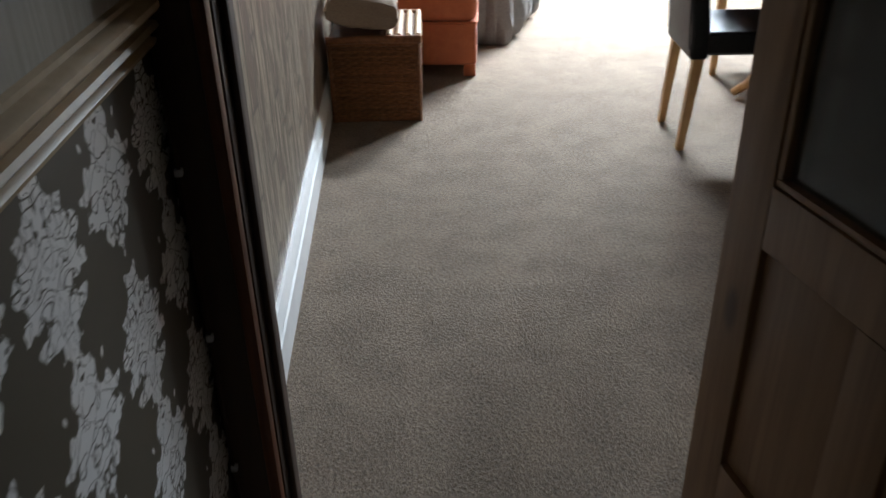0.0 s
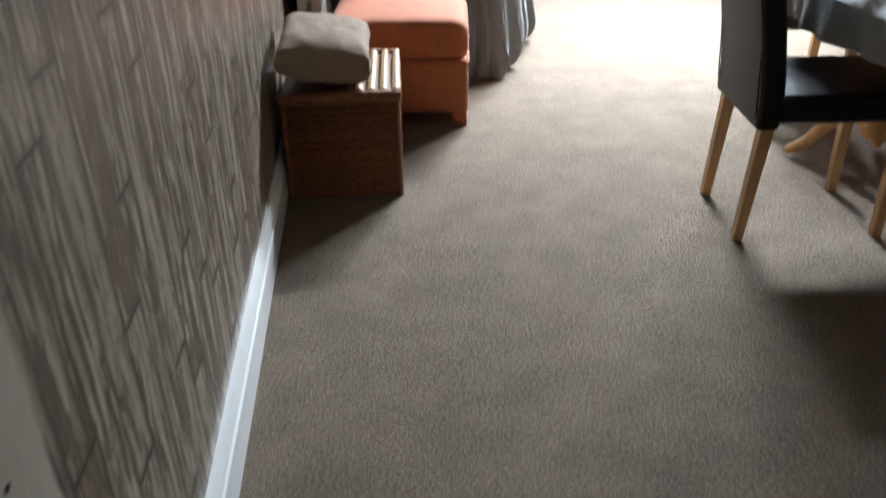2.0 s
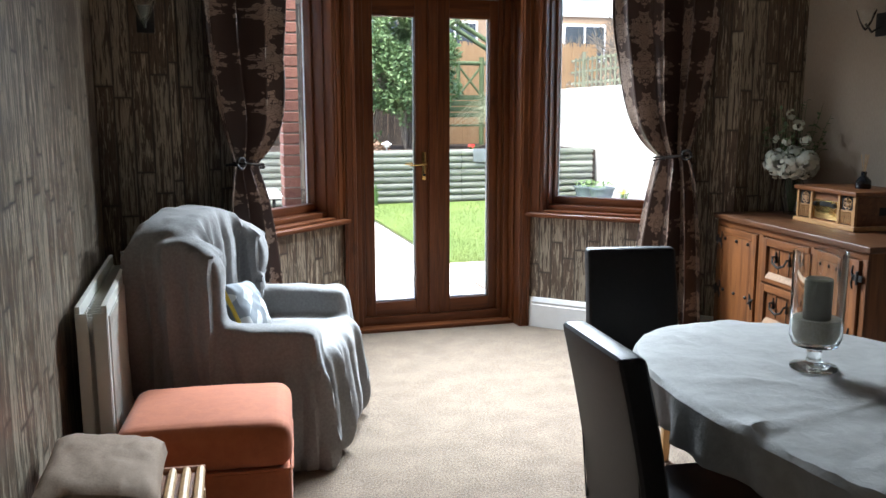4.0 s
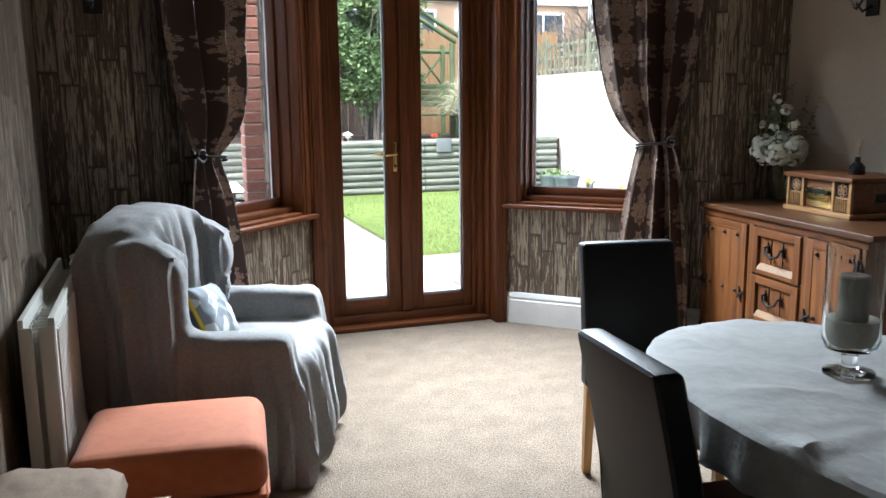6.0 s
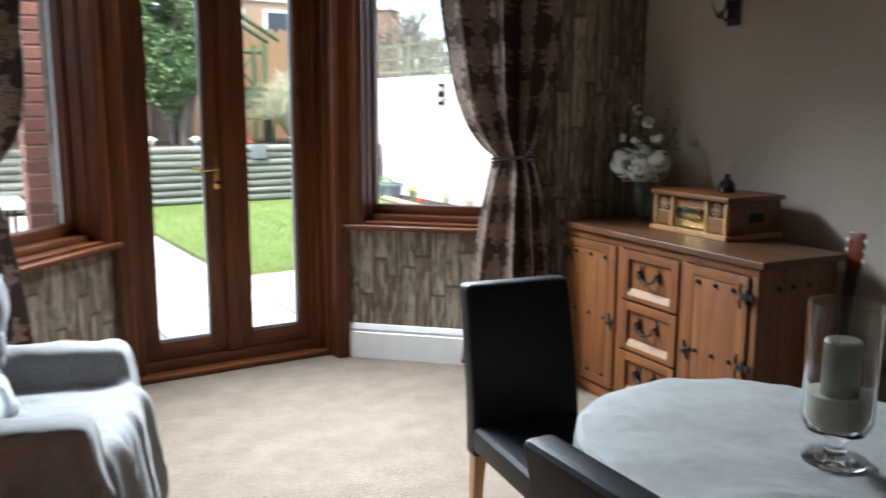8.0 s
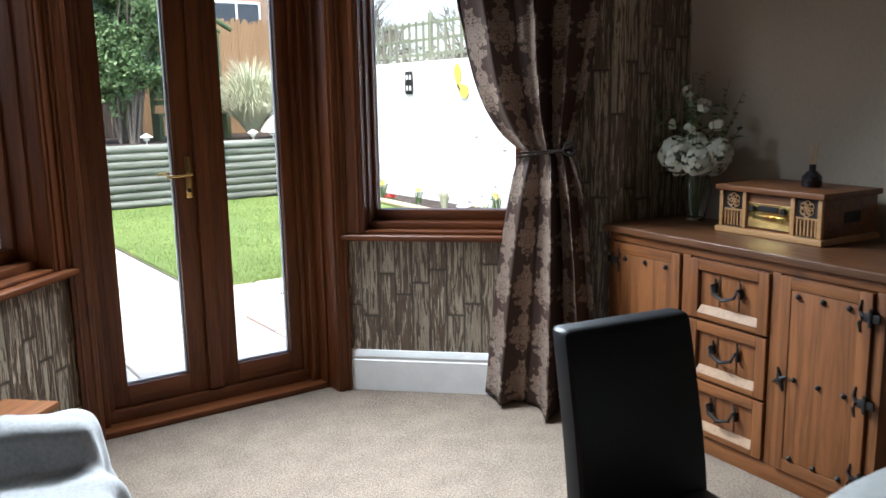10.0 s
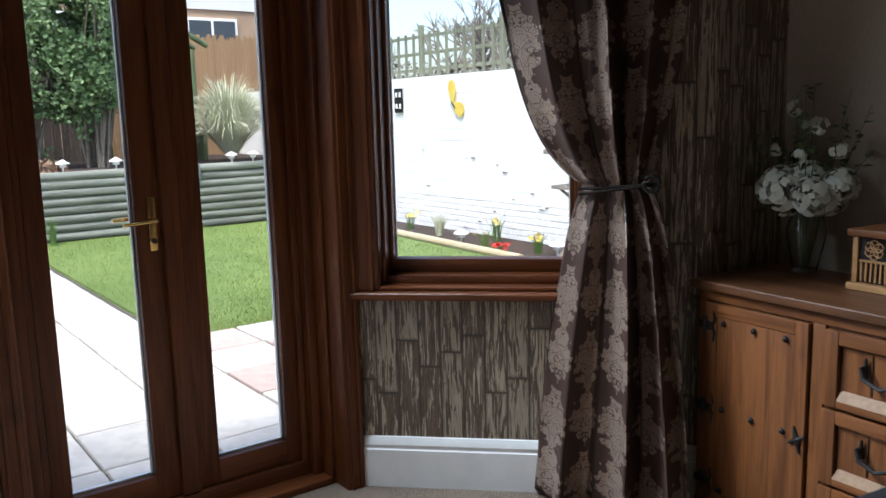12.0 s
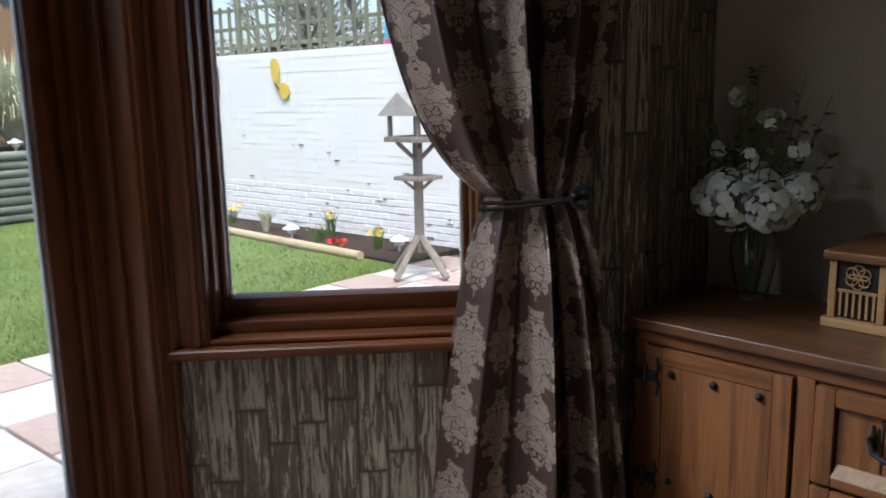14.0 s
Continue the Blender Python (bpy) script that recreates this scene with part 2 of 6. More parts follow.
SUEDE = surface("orange_suede", (0.40, 0.105, 0.04), (0.50, 0.15, 0.06), 25, 0.85, bump=0.2, sheen=0.12, big=4)
WICKER = surface("wicker_cane", (0.125, 0.045, 0.017), (0.31, 0.125, 0.047), 60, 0.55, bump=0.5, vary=0.4)
CANE = surface("pale_cane", (0.33, 0.20, 0.09), (0.56, 0.37, 0.19), 40, 0.5)
LINEN = surface("beige_linen", (0.235, 0.165, 0.115), (0.35, 0.26, 0.19), 180, 0.9, bump=0.4)
CLOTH = surface("tablecloth_cotton", (0.215, 0.212, 0.205), (0.285, 0.28, 0.268), 20, 0.75, bump=0.45, big=5, dist=0.012)
ENAMEL = surface("radiator_enamel", (0.60, 0.59, 0.54), (0.68, 0.67, 0.62), 10, 0.35, bump=0.03)
IRON = surface("black_iron", (0.012, 0.012, 0.013), (0.035, 0.033, 0.032), 70, 0.5, 0.6, bump=0.3)
BRASS = surface("polished_brass", (0.80, 0.56, 0.22), (0.66, 0.44, 0.16), 30, 0.2, 1.0, bump=0.02)
GLASS = clear_glass("clear_glass")
FROST = clear_glass("obscured_glass", (0.62, 0.68, 0.66), 0.25)


# ---- mesh helpers ----
def bx(bm, x0, x1, y0, y1, z0, z1, bevel=0.0, seg=2):
    r = bmesh.ops.create_cube(bm, size=1.0)
    vs = r["verts"]
    for v in vs:
        v.co = Vector((x0 + (v.co.x + 0.5) * (x1 - x0), y0 + (v.co.y + 0.5) * (y1 - y0), z0 + (v.co.z + 0.5) * (z1 - z0)))
    if bevel:
        es = list({e for v in vs for e in v.link_edges})
        bmesh.ops.bevel(bm, geom=es, offset=bevel, segments=seg, profile=0.6, affect="EDGES")
    return bm


def lathe(bm, prof, seg=28, at=(0, 0, 0)):
    """Turn a profile of (radius, height) about z."""
    rings = []
    for r, z in prof:
        rings.append([bm.verts.new((at[0] + r * math.cos(k * math.tau / seg), at[1] + r * math.sin(k * math.tau / seg), at[2] + z)) for k in range(seg)])
    for a, b in zip(rings, rings[1:]):
        for k in range(seg):
            bm.faces.new((a[k], a[(k + 1) % seg], b[(k + 1) % seg], b[k]))
    for ring, flip in ((rings[0], True), (rings[-1], False)):
        if (ring[0].co - ring[seg // 2].co).length > 1e-4:
            bm.faces.new(ring[::-1] if flip else ring)
    return bm


def tube(bm, pts, r, seg=8, r1=None):
    """A round rod along points, tapering from r to r1."""
    pts = [Vector(p) for p in pts]
    rings = []
    n = len(pts)
    for k, p in enumerate(pts):
        d = (pts[min(k + 1, n - 1)] - pts[max(k - 1, 0)]).normalized()
        a = d.orthogonal().normalized() if abs(d.z) > 0.9 else d.cross(Vector((0, 0, 1))).normalized()
        b = d.cross(a)
        rr = r + ((r1 if r1 is not None else r) - r) * k / max(n - 1, 1)
        rings.append([bm.verts.new(p + rr * (math.cos(j * math.tau / seg) * a + math.sin(j * math.tau / seg) * b)) for j in range(seg)])
    for a, b in zip(rings, rings[1:]):
        for j in range(seg):
            bm.faces.new((a[j], a[(j + 1) % seg], b[(j + 1) % seg], b[j]))
    bm.faces.new(rings[0][::-1])
    bm.faces.new(rings[-1])
    return bm


def to_mesh(bm, name, material, smooth=True):
    bmesh.ops.recalc_face_normals(bm, faces=bm.faces)
    me = bpy.data.meshes.new(name)
    bm.to_mesh(me)
    bm.free()
    me.materials.append(material)
    if smooth:
        me.polygons.foreach_set("use_smooth", [True] * len(me.polygons))
        me.set_sharp_from_angle(angle=radians(35))
    return me


def part(name, bm, material, parent=None, label="", smooth=True):
    ob = new(name, to_mesh(bm, name, material, smooth))
    ob.parent = parent
    if label:
        ob["label"] = label
    return ob


def thing(name, m, label, category, group=""):
    return tagged(bpydata_empty(name, m), label, category, group)


def bpydata_empty(name, m):
    ob = new(name)
    ob.empty_display_size = 0.1
    ob.matrix_basis = m
    return ob


def structure(name, bm, material, label, m=None, smooth=True):
    ob = part(name, bm, material, None, "", smooth)
    if m is not None:
        ob.matrix_basis = m
    return tagged(ob, label, name.split("_")[0], kind="structure")


def cut_wall(bm, length, height, thick, holes):
    """A wall along x from 0, its face at y = 0 and its body behind (+y), with holes (x0, x1, z0, z1)."""
    xs = sorted({0, length, *[h[0] for h in holes], *[h[1] for h in holes]})
    for a, b in zip(xs, xs[1:]):
        mids = [h for h in holes if h[0] <= (a + b) / 2 <= h[1]]
        if not mids:
            bx(bm, a, b, 0, thick, 0, height)
        for h in mids:
            if h[2] > 0:
                bx(bm, a, b, 0, thick, 0, h[2])
            if h[3] < height:
                bx(bm, a, b, 0, thick, h[3], height)
    bmesh.ops.remove_doubles(bm, verts=bm.verts, dist=1e-5)
    return bm


# ---- plan ----
XL, XR, YB, YF, TOP = -0.262, 3.64, 1.92, 6.32, 2.5
AX, AY = 2.275, 7.24          # inner corner of door wall and the canted bay wall
MID = 1.66                    # middle of the bay
CANT = 1.31                   # length of a canted wall
BAY_R = pose(AX, AY, 0, 0, 0, -45)                   # x runs along the wall towards the room, +y outwards
BAY_L = pose(2 * MID - AX - CANT * 0.70711, AY - CANT * 0.70711, 0, 0, 0, 45)
WIN = (0.105, 0.85, 0.775, 2.42)                     # opening in the right canted wall
WINL = (CANT - 0.85, CANT - 0.105, 0.775, 2.42)

# ---- floor, walls, ceiling ----
bm = bmesh.new()
for x0, x1, y0, y1 in ((-0.55, XR + 0.2, YB - 0.12, 7.36), (-0.55, 1.3, -1.6, YB - 0.12)):
    bx(bm, x0, x1, y0, y1, -0.06, 0.0)
structure("floor", bm, CARPET, "beige-brown twist pile carpet, a little flattened by walking")
structure("wall_left", cut_wall(bmesh.new(), 4.74, TOP, 0.2, []), PLANKS, "wall papered with weathered grey plank print", pose(XL, YB - 0.11, 0, 0, 0, 90))
structure("wall_far_left", cut_wall(bmesh.new(), 2 * MID - AX - CANT * 0.70711 - XL, TOP, 0.25, []), PLANKS, "far wall papered with weathered plank print", pose(XL, YF, 0))
structure("wall_far_right", cut_wall(bmesh.new(), XR + 0.2 - AX - CANT * 0.70711, TOP, 0.25, []), PLANKS, "far wall papered with weathered plank print", pose(AX + CANT * 0.70711, YF, 0))
structure("wall_bay_right", cut_wall(bmesh.new(), CANT, TOP, 0.26, [WIN]), PLANKS, "canted bay wall under the window, plank print paper", BAY_R)
structure("wall_bay_left", cut_wall(bmesh.new(), CANT, TOP, 0.26, [WINL]), PLANKS, "canted bay wall under the window, plank print paper", BAY_L)
DX0, DX1 = 1.075, 2.245
structure("wall_bay_front", cut_wall(bmesh.new(), 2 * (AX - MID), TOP, 0.26, [(DX0 - 1.045, DX1 - 1.045, 0, 2.17)]), STAIN, "timber-faced front of the bay round the garden doors", pose(1.045, AY, 0))
structure("wall_right", bx(bmesh.new(), 0, 0.2, 0, YF - YB + 0.12, 0, TOP), CREAM, "plain wall in textured cream paper", pose(XR, YB - 0.12, 0))
bm = cut_wall(bmesh.new(), XR - XL, TOP, 0.12, [(0.085, 0.95, 0, 2.04)])
structure("wall_back", bm, PLANKS, "wall between room and hall with the doorway", pose(XR, YB - 0.12, 0, 0, 0, 0) @ Matrix.Translation((-(XR - XL), 0, 0)))
bm = bx(bmesh.new(), -0.6, XR + 0.3, -1.7, 7.6, TOP, TOP + 0.1)
structure("ceiling", bm, CEILPAINT, "plain white ceiling")
structure("wall_hall_left", bx(bmesh.new(), -0.45, -0.25, -1.6, YB - 0.12, 0, 1.0), HALLDAMASK, "hall wall in silver damask paper below the dado rail")
structure("wall_hall_upper", bx(bmesh.new(), -0.45, -0.25, -1.6, YB - 0.12, 1.0, TOP), HALLTOP, "hall wall in striped paper above the dado rail")
structure("wall_hall_right", bx(bmesh.new(), 1.1, 1.3, -1.6, YB - 0.12, 0, TOP), HALLTOP, "hall wall in striped paper")
structure("wall_hall_end", bx(bmesh.new(), -0.25, 1.1, -1.7, -1.6, 0, TOP), HALLTOP, "plain end wall of the hall")


def skirting(bm, x0, x1, h=0.2):
    """A moulded board along x, its back at y = 0 and its face towards -y."""
    prof = ((0, 0), (-0.022, 0), (-0.022, h - 0.05), (-0.017, h - 0.045), (-0.017, h - 0.038), (-0.020, h - 0.03), (-0.014, h - 0.012), (-0.008, h - 0.002), (0, h))
    rows = [[bm.verts.new((x, y, z)) for y, z in prof] for x in (x0, x1)]
    n = len(prof)
    for k in range(n):
        bm.faces.new((rows[0][k], rows[0][(k + 1) % n], rows[1][(k + 1) % n], rows[1][k]))
    bm.faces.new(rows[0][::-1]), bm.faces.new(rows[1])
    return bm


SK = "white gloss skirting board with a moulded top"
structure("baseboard_left", skirting(bmesh.new(), 0, 4.37, 0.15), WHITE, SK, pose(XL, YB + 0.02, 0, 0, 0, 90))
structure("baseboard_bay_right", skirting(bmesh.new(), 0.0, CANT, 0.2), WHITE, SK, BAY_R @ Matrix.Translation((0, -0.001, 0)))
structure("baseboard_bay_left", skirting(bmesh.new(), 0.0, CANT, 0.2), WHITE, SK, BAY_L @ Matrix.Translation((0, -0.001, 0)))
structure("baseboard_far_left", skirting(bmesh.new(), 0.03, 0.36, 0.2), WHITE, SK, pose(XL, YF - 0.001, 0))
structure("baseboard_far_right", skirting(bmesh.new(), 0.02, 0.4, 0.2), WHITE, SK, pose(AX + CANT * 0.70711, YF - 0.001, 0))
structure("baseboard_right", skirting(bmesh.new(), 0.02, 4.4, 0.2), WHITE, SK, pose(XR - 0.001, YF - 0.02, 0, 0, 0, -90))


# ---- bay windows ----
def bay_window(name, m, opening):
    """Timber window: lining, outer frame, inner frame, glass, sill, casing boards. x along the wall, +y outwards."""
    x0, x1, z0, z1 = opening
    w = tagged(bpydata_empty(name, m), "stained timber bay window with one clear pane", "window", kind="structure")
    for nm, d0, d1, wx, ix, wz, iz in (("window_lining", -0.012, 0.20, 0.006, 0.0, 0.014, 0.0), ("window_frame", 0.05, 0.17, 0.012, 0.006, 0.032, 0.014), ("sash", 0.125, 0.2, 0.016, 0.018, 0.05, 0.046)):
        a0, a1, b0, b1 = x0 + ix, x1 - ix, z0 + iz, z1 - iz
        for k, (p, q, r, s) in enumerate(((a0, a0 + wx, b0, b1), (a1 - wx, a1, b0, b1), (a0 + wx, a1 - wx, b0, b0 + wz), (a0 + wx, a1 - wx, b1 - wz, b1))):
            part(nm, bx(bmesh.new(), p, q, d0, d1, r, s, 0.0025 if k < 2 else 0.006), STAIN if k < 2 else STAINX, w)
    i, h = 0.033, 0.094
    g = part("pane", bx(bmesh.new(), x0 + i, x1 - i, 0.172, 0.178, z0 + h, z1 - h), GLASS, w, "clear glass pane")
    g.visible_shadow = False
    for a in (x0 + i, x1 - i - 0.005):
        part("glazing_bead", bx(bmesh.new(), a, a + 0.005, 0.18, 0.19, z0 + h, z1 - h), WHITE, w)
    bm = bmesh.new()
    bx(bm, x0 - 0.125, x1 + 0.125, -0.05, 0.045, z0 - 0.032, z0 - 0.002, 0.012, 3)
    part("window_sill", bm, STAINX, w, "rounded stained timber sill")
    for a0, a1 in ((x0 - 0.105, x0 - 0.0), (x1 + 0.0, x1 + 0.105)):
        bm = bmesh.new()
        bx(bm, a0, a1, -0.018, 0.0, z0, min(z1 + 0.1, 2.49), 0.004)
        bx(bm, a0 + 0.018, a0 + 0.03, -0.026, -0.016, z0, min(z1 + 0.1, 2.49), 0.004)
        bx(bm, a0 + 0.07, a0 + 0.09, -0.03, -0.016, z0, min(z1 + 0.1, 2.49), 0.006)
        part("casing_board", bm, STAIN, w)
    part("head_board", bx(bmesh.new(), x0, x1, -0.018, 0.0, z1, min(z1 + 0.1, 2.49), 0.004), STAINX, w)
    return w


bay_window("window_1", BAY_R, WIN)
bay_window("window_2", BAY_L, WINL)


# ---- garden doors ----
def garden_doors():
    d = tagged(bpydata_empty("door_1", pose(0, 0, 0)), "pair of closed stained timber garden doors with tall glass panes", "door", kind="structure")
    zt = 2.15
    # corner posts and stepped jambs
    for s in (-1, 1):
        def X(a, b):
            return (a, b) if s < 0 else (2 * MID - b, 2 * MID - a)
        for nm, (a, b), y0, y1 in (("corner_post", X(1.04, 1.118), 7.205, 7.40), ("jamb_moulding", X(1.118, 1.136), 7.30, 7.42), ("jamb", X(1.136, 1.176), 7.365, 7.5), ("door_frame", X(1.176, 1.205), 7.40, 7.5)):
            part(nm, bx(bmesh.new(), a, b, y0, y1, 0.0, zt + 0.05, 0.007, 2), STAIN, d)
        a, b = X(1.042, 1.116)
        bm = bmesh.new()
        bx(bm, a + 0.012, a + 0.022, 7.195, 7.21, 0, zt, 0.004)
        bx(bm, a + 0.05, a + 0.062, 7.195, 7.21, 0, zt, 0.004)
        part("post_bead", bm, STAIN, d)
    part("head", bx(bmesh.new(), 1.118, 2.202, 7.30, 7.5, zt, zt + 0.1, 0.006), STAINX, d)
    bm = bmesh.new()
    bx(bm, 1.12, 2.2, 7.30, 7.40, 0.0, 0.028, 0.006)
    bx(bm, 1.176, 2.144, 7.395, 7.5, 0.0, 0.082, 0.006)
    part("threshold", bm, STAINX, d)
    for a, b, p0, p1 in ((1.207, 1.655, 1.271, 1.548), (1.665, 2.113, 1.782, 2.056)):
        leaf = part("door_leaf", bx(bmesh.new(), a, p0 - 0.0, 7.415, 7.475, 0.086, zt - 0.004, 0.005), STAIN, d)
        part("stile", bx(bmesh.new(), p1, b, 7.415, 7.475, 0.086, zt - 0.004, 0.005), STAIN, leaf)
        part("bottom_rail", bx(bmesh.new(), p0, p1, 7.415, 7.475, 0.086, 0.178, 0.004), STAINX, leaf)
        part("top_rail", bx(bmesh.new(), p0, p1, 7.415, 7.475, 2.028, zt - 0.004, 0.004), STAINX, leaf)
        g = part("pane", bx(bmesh.new(), p0, p1, 7.446, 7.452, 0.178, 2.028), GLASS, leaf, "clear double-glazed pane")
        g.visible_shadow = False
        bm = bmesh.new()
        for q0, q1, r0, r1 in ((p0, p0 + 0.006, 0.178, 2.028), (p1 - 0.006, p1, 0.178, 2.028), (p0, p1, 0.178, 0.184)):
            bx(bm, q0, q1, 7.453, 7.468, r0, r1)
        part("pane_spacer", bm, WHITE, leaf)
    part("cover_strip", bx(bmesh.new(), 1.633, 1.697, 7.392, 7.416, 0.088, zt - 0.004, 0.008, 3), STAIN, d)
    bm = bmesh.new()
    bx(bm, 1.589, 1.617, 7.405, 7.416, 0.985, 1.17, 0.004)
    hp = part("handle_plate", bm, BRASS, d, "brass backplate with a key cylinder")
    part("key_cylinder", lathe(bmesh.new(), [(0.0, 0), (0.009, 0), (0.009, 0.012), (0, 0.012)], 14), IRON, hp).matrix_basis = pose(1.603, 7.406, 1.02, 90)
    bm = bmesh.new()
    tube(bm, [(1.603, 7.406, 1.092), (1.603, 7.37, 1.092)], 0.009, 12)
    tube(bm, [(1.607, 7.366, 1.092), (1.585, 7.362, 1.091), (1.54, 7.362, 1.088), (1.495, 7.366, 1.086)], 0.0085, 12, 0.006)
    part("lever", bm, BRASS, hp, "brass lever handle")
    bm = bmesh.new()
    tube(bm, [(1.603, 7.48, 1.092), (1.603, 7.51, 1.092), (1.55, 7.515, 1.09), (1.5, 7.515, 1.088)], 0.008, 10)
    part("outer_lever", bm, BRASS, hp)
    return d


garden_doors()


# ---- things in the room ----
def dining_chair(m):
    """Upholstered chair that faces +x, its feet round the origin."""
    c = thing("dining_chair", m, "black leather dining chair with light oak legs", "chair", "dining chairs")
    bm = bx(bmesh.new(), -0.2, 0.22, -0.185, 0.185, 0.375, 0.465, 0.028, 3)
    for v in bm.verts:
        if v.co.z > 0.44:
            v.co.z += 0.012 * max(0, 1 - (v.co.x / 0.2) ** 2) * max(0, 1 - (v.co.y / 0.18) ** 2)
    part("seat", bm, LEATHER, c)
    bm = bx(bmesh.new(), -0.245, -0.175, -0.185, 0.185, 0.36, 0.886, 0.02, 3)
    bmesh.ops.subdivide_edges(bm, edges=[e for e in bm.edges if abs(e.verts[0].co.z - e.verts[1].co.z) > 0.3], cuts=6)
    for v in bm.verts:
        t = max(0, v.co.z - 0.45) / 0.45
        v.co.x -= 0.085 * t ** 1.3
        v.co.y *= 1 - 0.03 * t
    back = part("backrest", bm, LEATHER, c)
    for y in (-0.168, 0.168):
        part("seam", tube(bmesh.new(), [(-0.246, y, 0.40), (-0.262, y, 0.6), (-0.298, y, 0.8), (-0.322, y * 0.98, 0.88)], 0.0022, 5), LEATHER, back)
    for x, y, lean in ((0.19, -0.158, 0.0), (0.19, 0.158, 0.0), (-0.205, -0.158, -0.03), (-0.205, 0.158, -0.03)):
        bm = bx(bmesh.new(), x - 0.02, x + 0.02, y - 0.02, y + 0.02, 0.0, 0.385, 0.003, 1)
        for v in bm.verts:
            if v.co.z < 0.1:
                v.co.x = x + (v.co.x - x) * 0.72 + lean
                v.co.y = y + (v.co.y - y) * 0.72
        part("leg", bm, OAK, c)
    return c


chair = dining_chair(pose(1.393, 3.825, 0, 0, 0, -3.5))
copy_thing(chair, pose(1.787, 4.77, 0, 0, 0, -100))


def oval(a, k=2.35):
    c, s = math.cos(a), math.sin(a)
    return abs(c) ** (2 / k) * math.copysign(1, c), abs(s) ** (2 / k) * math.copysign(1, s)


def table_and_cloth():
    t = thing("dining_table", pose(1.775, 3.625, 0, 0, 0, 2) @ Matrix.Diagonal((1, 1, 0.968, 1)), "oval pedestal dining table in mid brown wood", "table")
    bm = bmesh.new()
    n = 64
    for z0, z1, g in ((0.722, 0.75, 1.0),):
        lo = [bm.verts.new((0.44 * oval(k * math.tau / n)[0] * g, 0.81 * oval(k * math.tau / n)[1] * g, z0)) for k in range(n)]
        hi = [bm.verts.new((0.44 * oval(k * math.tau / n)[0] * g, 0.81 * oval(k * math.tau / n)[1] * g, z1)) for k in range(n)]
        for k in range(n):
            bm.faces.new((lo[k], lo[(k + 1) % n], hi[(k + 1) % n], hi[k]))
        bm.faces.new(hi), bm.faces.new(lo[::-1])
    part("tabletop", bm, PINEX, t)
    for y in (-0.42, 0.42):
        col = part("pedestal", lathe(bmesh.new(), [(0.05, 0.16), (0.07, 0.2), (0.045, 0.28), (0.055, 0.42), (0.04, 0.55), (0.075, 0.68), (0.11, 0.722)], 24, (0, y, 0)), OAK, t)
        for dx in (-0.6, 0.6):
            dy = math.copysign(0.8, y)
            pts = [(dx * r, y + dy * r, z) for r, z in ((0.03, 0.25), (0.09, 0.24), (0.16, 0.17), (0.23, 0.075), (0.29, 0.022))]
            part("foot", tube(bmesh.new(), pts, 0.032, 10, 0.018), OAK, col)
    part("stretcher", bx(bmesh.new(), -0.02, 0.02, -0.4, 0.4, 0.19, 0.25, 0.008), OAK, t)

    cl = thing("tablecloth", pose(1.775, 3.625, 0, 0, 0, 2) @ Matrix.Diagonal((1, 1, 0.968, 1)), "pale grey cotton tablecloth with creases draped over the oval table", "tablecloth")
    bm = bmesh.new()
    rings, n = [], 200
    drops = [0, 0.02, 0.05, 0.09, 0.13, 0.17, 0.21]
    for r in (0.08, 0.16, 0.24, 0.32, 0.4, 0.48, 0.56, 0.64, 0.72, 0.8, 0.87, 0.93, 0.97, 1.0):
        ring = []
        for k in range(n):
            a = k * math.tau / n
            ox, oy = oval(a)
            x, y = 0.452 * ox * r, 0.822 * oy * r
            z = 0.756 + 0.004 * noise.noise((x * 9, y * 9, 1)) + 0.024 * max(0, noise.noise((x * 6 + y * 3, y * 13, 4)) - 0.12) ** 1.3 + 0.005 * max(0, 1 - abs(noise.noise((x * 4, y * 4, 9))) * 9) - (0.004 if r == 1.0 else 0)
            z += 0.007 * math.exp(-((y - 0.02 - 0.15 * x) / 0.008) ** 2)
            ring.append(bm.verts.new((x, y, z)))
        rings.append(ring)
    for d in drops[1:]:
        ring = []
        for k in range(n):
            a = k * math.tau / n
            ox, oy = oval(a)
            corner = abs(math.sin(2 * a)) ** 5
            drop = d * (0.62 + (1.9 if math.sin(a) < 0 else 0.25) * corner)
            f = 0.02 * d / 0.21 * math.sin(a * 17 + 2 * math.sin(a * 3)) + 0.012 * d / 0.21 * math.sin(a * 41 + 1)
            f += 0.012 - 0.05 * drop
            x, y = 0.452 * ox + f * math.cos(a), 0.822 * oy + f * math.sin(a)
            ring.append(bm.verts.new((x, y, 0.752 - drop)))
        rings.append(ring)
    for a, b in zip(rings, rings[1:]):
        for k in range(n):
            bm.faces.new((a[k], a[(k + 1) % n], b[(k + 1) % n], b[k]))
    mid = bm.verts.new((0, 0, 0.755))
    for k in range(n):
        bm.faces.new((rings[0][k], rings[0][(k + 1) % n], mid))
    sheet = part("cloth", bm, CLOTH, cl)
    sheet.modifiers.new("thick", "SOLIDIFY").thickness = 0.002


table_and_cloth()


